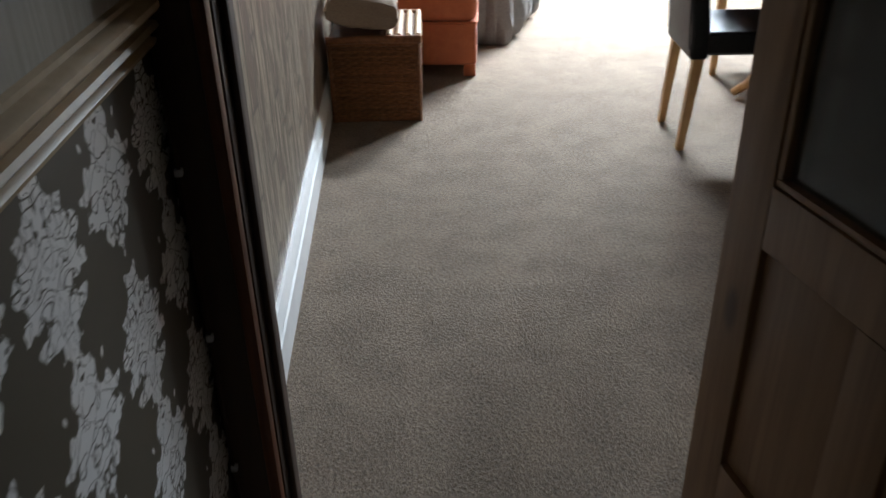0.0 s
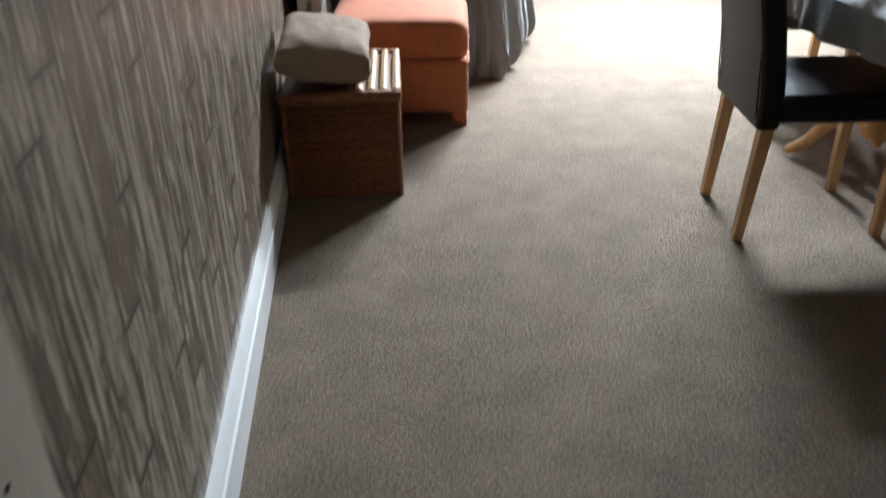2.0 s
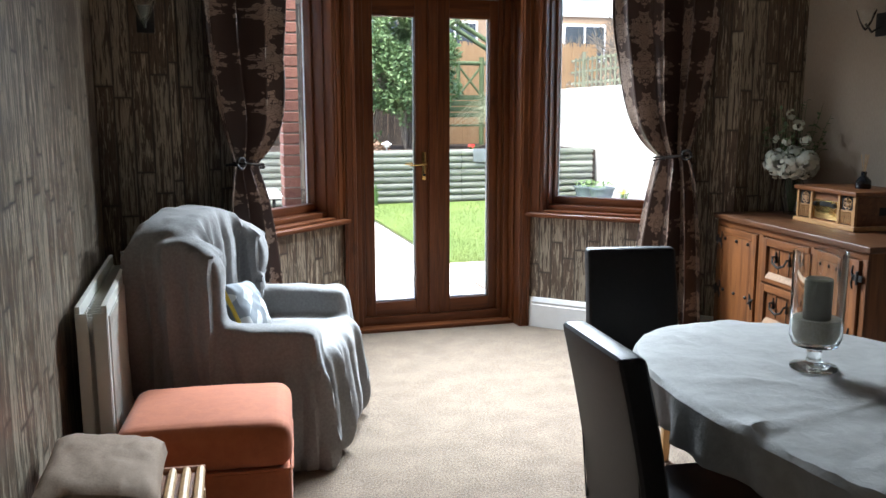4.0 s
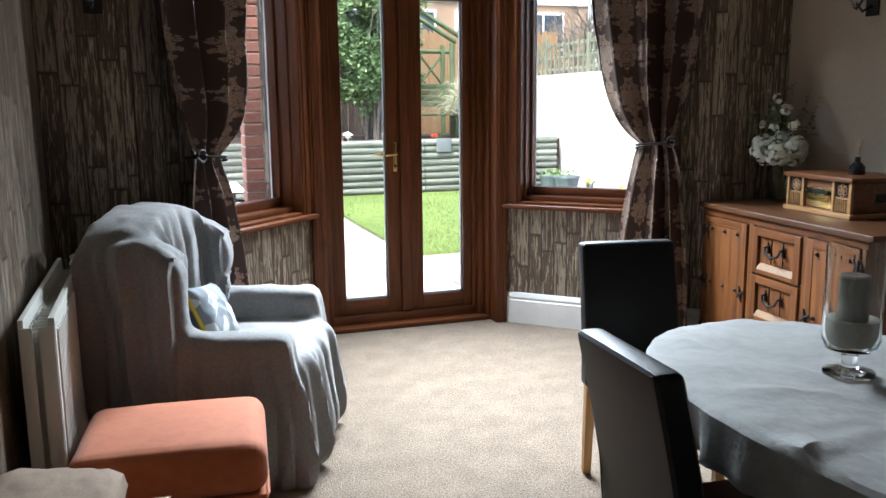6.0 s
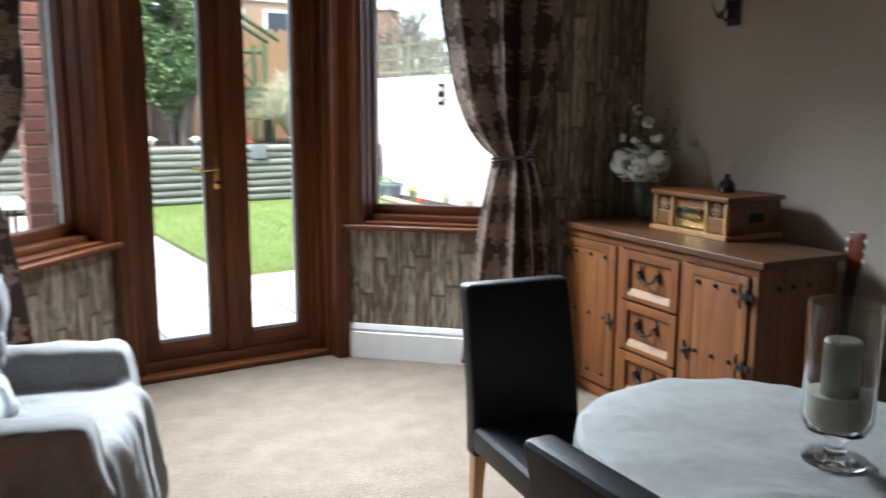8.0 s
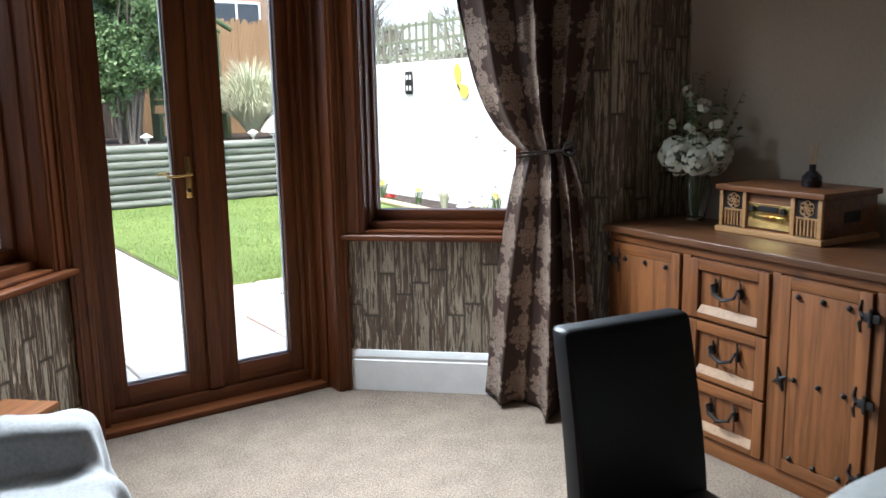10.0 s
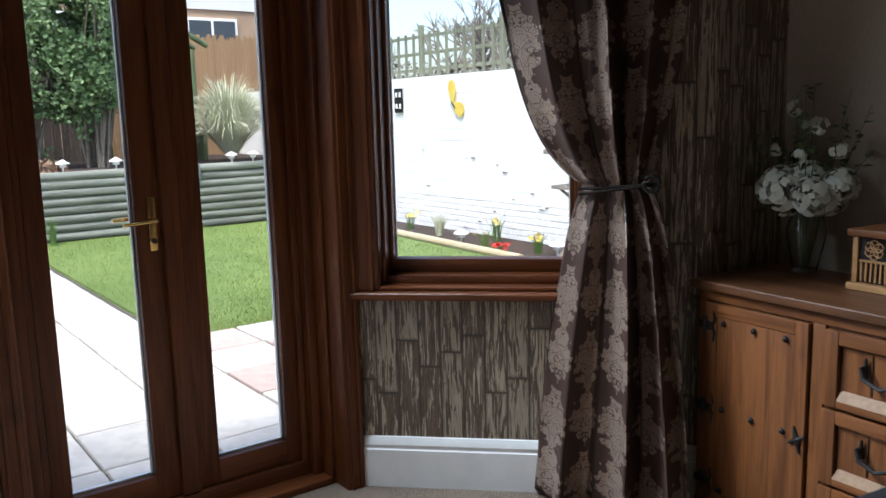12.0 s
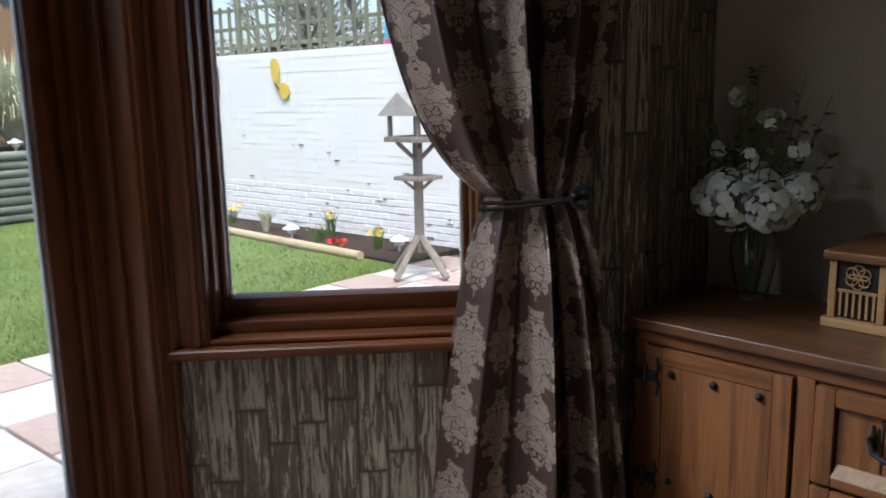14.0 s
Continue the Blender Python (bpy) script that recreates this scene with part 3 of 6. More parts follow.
def candle_vase():
    v = thing("hurricane_vase", pose(1.765, 3.90, 0.7365) @ Matrix.Diagonal((1.04, 1.04, 1.18, 1)), "footed clear glass hurricane vase holding a candle and sand", "vase")
    prof = [(0.0, 0), (0.058, 0.0), (0.058, 0.006), (0.02, 0.014), (0.016, 0.03), (0.02, 0.045), (0.055, 0.055), (0.064, 0.075), (0.066, 0.27), (0.063, 0.27), (0.061, 0.08), (0.052, 0.062), (0, 0.06)]
    part("glass_body", lathe(bmesh.new(), prof, 40), GLASS, v)
    part("candle", lathe(bmesh.new(), [(0.0, 0.1), (0.034, 0.1), (0.034, 0.205), (0.03, 0.209), (0.0, 0.207)], 28), surface("candle_wax", (0.19, 0.175, 0.13), (0.27, 0.25, 0.19), 8, 0.5), v, "olive-cream pillar candle")
    part("sand", lathe(bmesh.new(), [(0.0, 0.063), (0.05, 0.066), (0.058, 0.085), (0.058, 0.118), (0.0, 0.112)], 28), surface("pale_gravel", (0.42, 0.36, 0.26), (0.6, 0.55, 0.45), 180, 0.8, bump=0.9), v)


candle_vase()


def ottoman():
    o = thing("ottoman", pose(0.192, 4.968, 0, 0, 0, -5.5), "square orange suede footstool with a padded top", "footstool")
    bm = bx(bmesh.new(), -0.275, 0.275, -0.235, 0.235, 0.055, 0.27, 0.025, 3)
    part("base", bm, SUEDE, o)
    bm = bx(bmesh.new(), -0.28, 0.28, -0.24, 0.24, 0.265, 0.425, 0.068, 6)
    bmesh.ops.subdivide_edges(bm, edges=bm.edges[:], cuts=2, use_grid_fill=True)
    for v in bm.verts:
        if v.co.z > 0.4:
            v.co.z += 0.02 * max(0, 1 - (v.co.x / 0.27) ** 2) * max(0, 1 - (v.co.y / 0.23) ** 2)
    pad = part("padded_top", bm, SUEDE, o)
    bm = bmesh.new()
    loop = [(-0.27, -0.232), (0.27, -0.232), (0.277, -0.22), (0.277, 0.22), (0.27, 0.232), (-0.27, 0.232), (-0.277, 0.22), (-0.277, -0.22), (-0.27, -0.232)]
    tube(bm, [(x, y, 0.267) for x, y in loop], 0.005, 6)
    part("piping", bm, SUEDE, pad)
    for x in (-0.24, 0.24):
        for y in (-0.2, 0.2):
            part("foot", bx(bmesh.new(), x - 0.03, x + 0.03, y - 0.03, y + 0.03, 0, 0.06, 0.006), SUEDE, o)


ottoman()


def hamper():
    h = thing("wicker_hamper", pose(-0.032, 4.35, 0, 0, 0, -2), "rectangular brown wicker hamper with a hinged lid, against the wall", "hamper")
    X, Y, Z = 0.185, 0.225, 0.335
    rnd = random.Random(4)

    def strand(length, z, m, odd):
        bm, n, vs = bmesh.new(), int(length / 0.009), []
        for k in range(n + 1):
            x = -length / 2 + length * k / n
            bulge = 0.0045 * math.sin(math.pi * x / 0.027 + odd * math.pi) + rnd.uniform(-0.0006, 0.0006)
            vs.append([bm.verts.new(m @ Vector((x, bulge + dy, z + dz))) for dy, dz in ((0.0, -0.0062), (-0.0045, 0.0), (0.0, 0.0062))])
        for a, b in zip(vs, vs[1:]):
            for j in range(2):
                bm.faces.new((a[j], b[j], b[j + 1], a[j + 1]))
        return bm

    for nm, ln, m in (("front_panel", 2 * X, pose(0, -Y, 0)), ("side_panel", 2 * Y, pose(X, 0, 0, 0, 0, 90)), ("back_panel", 2 * X, pose(0, Y, 0, 0, 0, 180)), ("side_panel", 2 * Y, pose(-X, 0, 0, 0, 0, -90))):
        p = part(nm, tube(bmesh.new(), [m @ Vector((-ln / 2, 0, Z * 0.55)), m @ Vector((ln / 2, 0, Z * 0.55))], 0.008, 8), WICKER, h)
        rows = int((Z - 0.012) / 0.0115)
        for k in range(rows):
            part("strand", strand(ln, 0.012 + (k + 0.5) * (Z - 0.012) / rows, m, k % 2), WICKER, p)
        for k in range(int(ln / 0.027) + 1):
            x = -ln / 2 + k * 0.027
            part("stake", tube(bmesh.new(), [m @ Vector((x, 0.002, 0.0)), m @ Vector((x, 0.002, Z))], 0.0035, 5), WICKER, p)
    part("lining", bx(bmesh.new(), -X + 0.008, X - 0.008, -Y + 0.008, Y - 0.008, 0.004, Z - 0.005), surface("hamper_lining", (0.07, 0.04, 0.02), (0.1, 0.06, 0.03)), h)
    for x in (-X, X):
        for y in (-Y, Y):
            part("corner_post", tube(bmesh.new(), [(x, y, 0), (x, y, Z)], 0.010, 8), WICKER, h)
    for z in (0.008, Z):
        part("rim", tube(bmesh.new(), [(-X, -Y, z), (X, -Y, z), (X, Y, z), (-X, Y, z), (-X, -Y, z)], 0.0085, 8), WICKER, h)
    lid = part("lid", bx(bmesh.new(), -X - 0.006, X + 0.006, -Y - 0.006, Y + 0.006, Z + 0.008, Z + 0.024, 0.007), WICKER, h)
    for y in (-Y - 0.004, Y + 0.004):
        part("edge_roll", tube(bmesh.new(), [(-X - 0.012, y, Z + 0.02), (0, y, Z + 0.024), (X + 0.012, y, Z + 0.02)], 0.017, 10), WICKER, lid)
    for k in range(6, 10):
        x = -X + 0.01 + k * 0.04
        part("cane_bar", tube(bmesh.new(), [(x, -Y + 0.02, Z + 0.026), (x, -0.09, Z + 0.029), (x, 0.09, Z + 0.031), (x, Y, Z + 0.026)], 0.015, 8, 0.013), CANE, lid)
    for y in (-0.1, 0.1):
        part("clasp", bx(bmesh.new(), X + 0.004, X + 0.016, y - 0.012, y + 0.012, Z - 0.05, Z + 0.02, 0.004), CANE, h)


hamper()


def soft_block(name, sx, sy, sz, material, parent, puff=0.5, seed=1, amp=0.006, label=""):
    """A cushion: a pillow shape with pinched edges and a few creases."""
    bm = bmesh.new()
    n = 26
    sides = []
    for s in (1, -1):
        g = []
        for i in range(n + 1):
            row = []
            for j in range(n + 1):
                u, v = 2 * i / n - 1, 2 * j / n - 1
                e = max(0.0, (1 - abs(u) ** 3.2) * (1 - abs(v) ** 3.2)) ** puff
                pin = 1 - 0.05 * (1 - abs(u)) * v * v - 0.0
                x, y = sx * u * (1 - 0.06 * (1 - v * v)), sy * v * (1 - 0.06 * (1 - u * u))
                z = s * sz * e + s * amp * e * (noise.noise((u * 3 + seed, v * 3, seed)) + 0.6 * noise.noise((u * 8, v * 5 + seed, s)))
                row.append(bm.verts.new((x, y, z)))
            g.append(row)
        for i in range(n):
            for j in range(n):
                bm.faces.new((g[i][j], g[i + 1][j], g[i + 1][j + 1], g[i][j + 1]))
    bmesh.ops.remove_doubles(bm, verts=bm.verts, dist=1e-4)
    return part(name, bm, material, parent, label)


cu = thing("seat_cushion", pose(-0.080, 4.305, 0.468, 0, 8, 0), "thick beige linen cushion lying on the wicker hamper", "cushion")
soft_block("cushion_body", 0.155, 0.222, 0.080, LINEN, cu, 0.30, 3, 0.008)


def armchair():
    """Wing chair hidden under a throw that hangs to the carpet; faces +x."""
    a = thing("armchair", pose(0.335, 5.755, 0, 0, 0, -20), "wing armchair covered by a draped grey fleece throw", "armchair")
    src = bmesh.new()
    bx(src, -0.30, 0.42, -0.345, 0.475, 0.02, 0.42, 0.05, 3)           # body
    bx(src, -0.10, 0.452, -0.24, 0.37, 0.05, 0.47, 0.06, 4)           # seat
    bx(src, -0.26, 0.41, -0.35, -0.20, 0.02, 0.575, 0.05, 4)          # near arm
    bx(src, -0.26, 0.40, 0.335, 0.485, 0.02, 0.60, 0.05, 4)            # far arm
    bx(src, -0.34, -0.10, -0.33, 0.40, 0.2, 0.875, 0.06, 4)           # back
    bm2 = bmesh.new()
    bmesh.ops.create_cone(bm2, cap_ends=True, segments=48, radius1=0.33, radius2=0.33, depth=0.24)
    bmesh.ops.transform(bm2, matrix=Matrix.Translation((-0.22, 0.035, 0.855)) @ Matrix.Diagonal((1, 1.1, 0.48, 1)) @ pose(0, 0, 0, 0, 90, 0), verts=bm2.verts)
    me2 = bpy.data.meshes.new("arch")
    bm2.to_mesh(me2)
    bm2.free()
    src.from_mesh(me2)
    for y0, y1, x1, z1 in ((-0.345, -0.225, 0.0, 0.93), (0.29, 0.41, -0.04, 0.925)):
        bx(src, -0.30, x1 + 0.03, y0, y1, 0.40, 0.80, 0.05, 4)        # wings, rounded over at the top
        bm3 = bmesh.new()
        bmesh.ops.create_cone(bm3, cap_ends=True, segments=40, radius1=0.165, radius2=0.165, depth=y1 - y0)
        bmesh.ops.transform(bm3, matrix=Matrix.Translation((-0.135, (y0 + y1) / 2, z1 - 0.165)) @ pose(0, 0, 0, 90, 0, 0), verts=bm3.verts)
        me3 = bpy.data.meshes.new("wing")
        bm3.to_mesh(me3)
        bm3.free()
        src.from_mesh(me3)
    me = bpy.data.meshes.new("throw")
    src.to_mesh(me)
    src.free()
    ob = new("throw", me)
    rm = ob.modifiers.new("remesh", "REMESH")
    rm.mode, rm.voxel_size = "VOXEL", 0.013
    sm = ob.modifiers.new("smooth", "SMOOTH")
    sm.factor, sm.iterations = 0.6, 26
    done = bpy.data.meshes.new_from_object(ob.evaluated_get(bpy.context.evaluated_depsgraph_get()))
    bpy.data.objects.remove(ob)
    bm = bmesh.new()
    bm.from_mesh(done)
    bm.normal_update()
    for v in bm.verts:
        x, y, z = v.co
        side = 1 - abs(v.normal.z)
        along = x if abs(v.normal.y) > abs(v.normal.x) else y
        low = max(0.0, min(1.0, (0.62 - z) / 0.5))
        if x < 0.0 and z > 0.3:
            low = max(low, 0.75 * min(1.0, (1.02 - z) / 0.15))
        wob = along + 0.05 * noise.noise((x * 2, y * 2, z * 2.5))
        f = (0.5 + 0.5 * math.sin(wob * 74)) ** 2 * 0.6 + (0.5 + 0.5 * math.sin(wob * 41 + 2)) ** 2
        d = side * max(0.0, low) * 0.046 * f
        d += 0.007 * noise.noise((x * 6, y * 6, z * 3)) + 0.014 * max(0, noise.noise((x * 5 + y * 11, y * 6 - x * 7, z * 9)) - 0.1)
        v.co += v.normal * d
        flare = max(0.0, 0.35 - z) / 0.35
        if flare > 0 and side > 0.3:
            v.co.y += math.copysign(0.03 * flare, y) * (abs(v.normal.y) > 0.4)
            v.co.x += 0.02 * flare * (v.normal.x > 0.4)
            v.co.z -= 0.055 * flare
        v.co.z = max(v.co.z, 0.003)
    part("throw", bm, THROW, a, "grey fleece throw in soft folds")
    c = thing("scatter_cushion", pose(0.36, 5.72, 0.585, 62, 8, 66), "small grey patterned scatter cushion with yellow piping on the armchair", "cushion")
    soft_block("cushion_body", 0.15, 0.125, 0.055, CUSHGREY, c, 0.45, 7, 0.01)
    bm = bmesh.new()
    pts = []
    for k in range(25):
        u = -1 + 2 * k / 24
        pts.append((-0.15 + 0.009 * (1 - u * u), 0.125 * u, 0))
    tube(bm, pts, 0.009, 6)
    part("piping", bm, surface("yellow_cord", (0.55, 0.36, 0.03), (0.68, 0.46, 0.06), 40, 0.7), c, "yellow piping")


m_, nd_, ln_, p_ = nodes_of("leaf_print_cotton")
vo = nd_.new("ShaderNodeTexVoronoi")
vo.inputs["Scale"].default_value = 14
ln_.new(place(m_.node_tree, (1, 1, 0.1)), vo.inputs["Vector"])
ln_.new(mixed(m_.node_tree, ramp(m_.node_tree, vo.outputs["Color"], 0.4, 0.5), (0.20, 0.22, 0.24), (0.50, 0.51, 0.51)), p_.inputs["Base Color"])
p_.inputs["Roughness"].default_value = 0.85
CUSHGREY = m_
armchair()


def radiator():
    r = thing("radiator", pose(XL, 4.97, 0), "cream enamelled double panel radiator fixed to the wall", "radiator")
    for nm, x0, x1 in (("back_panel", 0.045, 0.062), ("front_panel", 0.125, 0.145)):
        panel = part(nm, bx(bmesh.new(), x0, x1, 0, 1.08, 0.14, 0.795, 0.006, 2), ENAMEL, r)
        rib = to_mesh(bx(bmesh.new(), x1 - 0.002, x1 + 0.006, 0, 0.02, 0.18, 0.755, 0.003, 1), "rib", ENAMEL)
        for k in range(30):
            o = new("rib", rib)
            o.parent = panel
            o.matrix_basis = pose(0, 0.025 + k * 0.0345, 0)
    fin = to_mesh(bx(bmesh.new(), 0.064, 0.123, 0, 0.003, 0.2, 0.75), "fin", ENAMEL)
    for k in range(24):
        o = new("fin", fin)
        o.parent = r
        o.matrix_basis = pose(0, 0.03 + k * 0.044, 0)
    for a, b in ((0.046, 0.083), (0.099, 0.141)):
        part("end_cover", bx(bmesh.new(), a, b, -0.004, 0.004, 0.15, 0.77, 0.002), ENAMEL, r)
    for z in (0.25, 0.65):
        part("bracket", bx(bmesh.new(), 0.0, 0.05, 0.3, 0.34, z, z + 0.06), ENAMEL, r)
    part("valve_pipe", tube(bmesh.new(), [(0.09, 0.03, 0.0), (0.09, 0.03, 0.15)], 0.009, 10), BRASS, r)


radiator()


def sideboard():
    """x along the front from the far end, y into the depth, z up."""
    ang = math.degrees(math.atan2(-1.286, -0.113))
    s = thing("sideboard", pose(3.064, 6.28, 0, 0, 0, ang), "rustic waxed pine sideboard with iron studs, two doors and three drawers", "sideboard")
    W, Dp = 1.31, 0.46
    part("top", bx(bmesh.new(), -0.012, W + 0.012, -0.018, Dp + 0.0, 0.818, 0.848, 0.008, 3), PINETOP, s, "dark waxed pine top")
    part("body", bx(bmesh.new(), 0.02, W - 0.02, 0.014, Dp - 0.02, 0.05, 0.817, 0.004), PINE, s)
    part("plinth", bx(bmesh.new(), 0.01, W - 0.01, 0.004, Dp - 0.03, 0.0, 0.07, 0.008), PINEX, s)
    part("top_rail", bx(bmesh.new(), 0.02, W - 0.02, 0.002, 0.014, 0.783, 0.817, 0.003), PINEX, s)
    for a, b in ((0.02, 0.055), (0.448, 0.49), (0.868, 0.905), (1.255, 1.29)):
        part("post", bx(bmesh.new(), a, b, 0.0, 0.014, 0.07, 0.783, 0.004), PINE, s)

    def stud(bm, x, z):
        r, n = 0.0105, 10
        rings = [[bm.verts.new((x + r * c * math.cos(k * math.tau / n), -h, z + r * c * math.sin(k * math.tau / n))) for k in range(n)] for c, h in ((1.0, 0.012), (0.8, 0.018), (0.35, 0.022))]
        for p, q in zip(rings, rings[1:]):
            for k in range(n):
                bm.faces.new((p[k], p[(k + 1) % n], q[(k + 1) % n], q[k]))
        bm.faces.new(rings[-1])

    for a, b, hinge in ((0.058, 0.442, 0.058), (0.91, 1.25, 1.25)):
        d = part("door", bx(bmesh.new(), a, a + 0.045, -0.012, 0.01, 0.075, 0.778, 0.003), PINE, s)
        part("door_panel", bx(bmesh.new(), a + 0.046, b - 0.046, -0.009, 0.01, 0.12, 0.735, 0.003), PINE, d)
        part("stile", bx(bmesh.new(), b - 0.045, b, -0.012, 0.01, 0.075, 0.778, 0.003), PINE, d)
        for z0, z1 in ((0.736, 0.778), (0.075, 0.119)):
            part("rail", bx(bmesh.new(), a + 0.045, b - 0.045, -0.012, 0.01, z0, z1, 0.003), PINEX, d)
        for z in (0.715, 0.42, 0.13):
            for x in (a + 0.075, (a + b) / 2 + 0.0, b - 0.075):
                bm = bmesh.new()
                stud(bm, x, z)
                part("stud", bm, IRON, d)
        for z in (0.70, 0.415, 0.15):
            sg = 1 if hinge < 0.5 else -1
            bm = bmesh.new()
            bx(bm, hinge - 0.03, hinge + 0.03, -0.017, -0.011, z - 0.014, z + 0.014, 0.002)
            tube(bm, [(hinge + sg * 0.028, -0.014, z), (hinge + sg * 0.04, -0.014, z + 0.022), (hinge + sg * 0.034, -0.014, z + 0.052)], 0.008, 6, 0.003)
            tube(bm, [(hinge + sg * 0.028, -0.014, z), (hinge + sg * 0.04, -0.014, z - 0.022), (hinge + sg * 0.034, -0.014, z - 0.052)], 0.008, 6, 0.003)
            tube(bm, [(hinge, -0.016, z - 0.03), (hinge, -0.016, z + 0.03)], 0.007, 8)
            part("hinge", bm, IRON, d)
        bm = bmesh.new()
        e = b - 0.022 if hinge < 0.5 else a + 0.022
        for k in range(4):
            g = k * math.tau / 4 + 0.4
            tube(bm, [(e, -0.014, 0.41), (e + 0.03 * math.cos(g), -0.016, 0.41 + 0.045 * math.sin(g))], 0.011, 8, 0.003)
        part("latch", bm, IRON, d)
    for z0, z1 in ((0.545, 0.775), (0.305, 0.535), (0.078, 0.295)):
        a, b = 0.494, 0.864
        dr = part("drawer", bx(bmesh.new(), a + 0.05, b - 0.05, 0.004, 0.012, z0 + 0.05, z1 - 0.045), PINE, s)
        for nm, p, q, r, t, mt in (("frame_side", a, a + 0.045, z0, z1, PINE), ("frame_side", b - 0.045, b, z0, z1, PINE), ("frame_rail", a + 0.045, b - 0.045, z1 - 0.04, z1, PINEX), ("frame_rail", a + 0.045, b - 0.045, z0, z0 + 0.024, PINEX)):
            part(nm, bx(bmesh.new(), p, q, -0.012, 0.01, r, t, 0.005), mt, dr)
        bm = bmesh.new()
        v = [bm.verts.new(c) for c in ((a + 0.045, -0.012, z0 + 0.024), (b - 0.045, -0.012, z0 + 0.024), (b - 0.055, 0.006, z0 + 0.058), (a + 0.055, 0.006, z0 + 0.058), (a + 0.045, 0.01, z0 + 0.024), (b - 0.045, 0.01, z0 + 0.024))]
        for f in ((0, 1, 2, 3), (0, 3, 4), (1, 5, 2), (3, 2, 5, 4)):
            bm.faces.new([v[k] for k in f])
        part("worn_ledge", bm, PINEWORN, dr, "pale worn lower bevel")
        for k in range(2):
            x = a + 0.14 + k * 0.09
            part("panel_groove", bx(bmesh.new(), x, x + 0.004, 0.0, 0.0045, z0 + 0.06, z1 - 0.05), DARKWOOD, dr)
        xm, zm = (a + b) / 2, (z0 + z1) / 2 + 0.018
        bm = bmesh.new()
        tube(bm, [(xm - 0.058, 0.0, zm + 0.012), (xm - 0.06, -0.024, zm + 0.01), (xm - 0.05, -0.03, zm - 0.018), (xm, -0.032, zm - 0.036), (xm + 0.05, -0.03, zm - 0.018), (xm + 0.06, -0.024, zm + 0.01), (xm + 0.058, 0.0, zm + 0.012)], 0.0065, 8)
        for q in (-0.058, 0.058):
            tube(bm, [(xm + q, -0.004, zm - 0.02), (xm + q, -0.006, zm + 0.036)], 0.009, 8, 0.004)
        part("drop_handle", bm, IRON, dr)
    for x in (0.16, 0.24, 0.33):
        bm = bmesh.new()
        bmesh.ops.create_uvsphere(bm, u_segments=10, v_segments=6, radius=0.012)
        part("side_stud", bm, IRON, s).matrix_basis = pose(W - 0.02, x - 0.05, 0.73)
    return s


sideboard()
RADIO_M = pose(3.26, 5.845, 0.8485, 0, 0, math.degrees(math.atan2(-0.47, -0.045)))


RADIOOAK = timber("honey_oak", (0.42, 0.23, 0.095), (0.30, 0.15, 0.055), 0, 0.42, False)


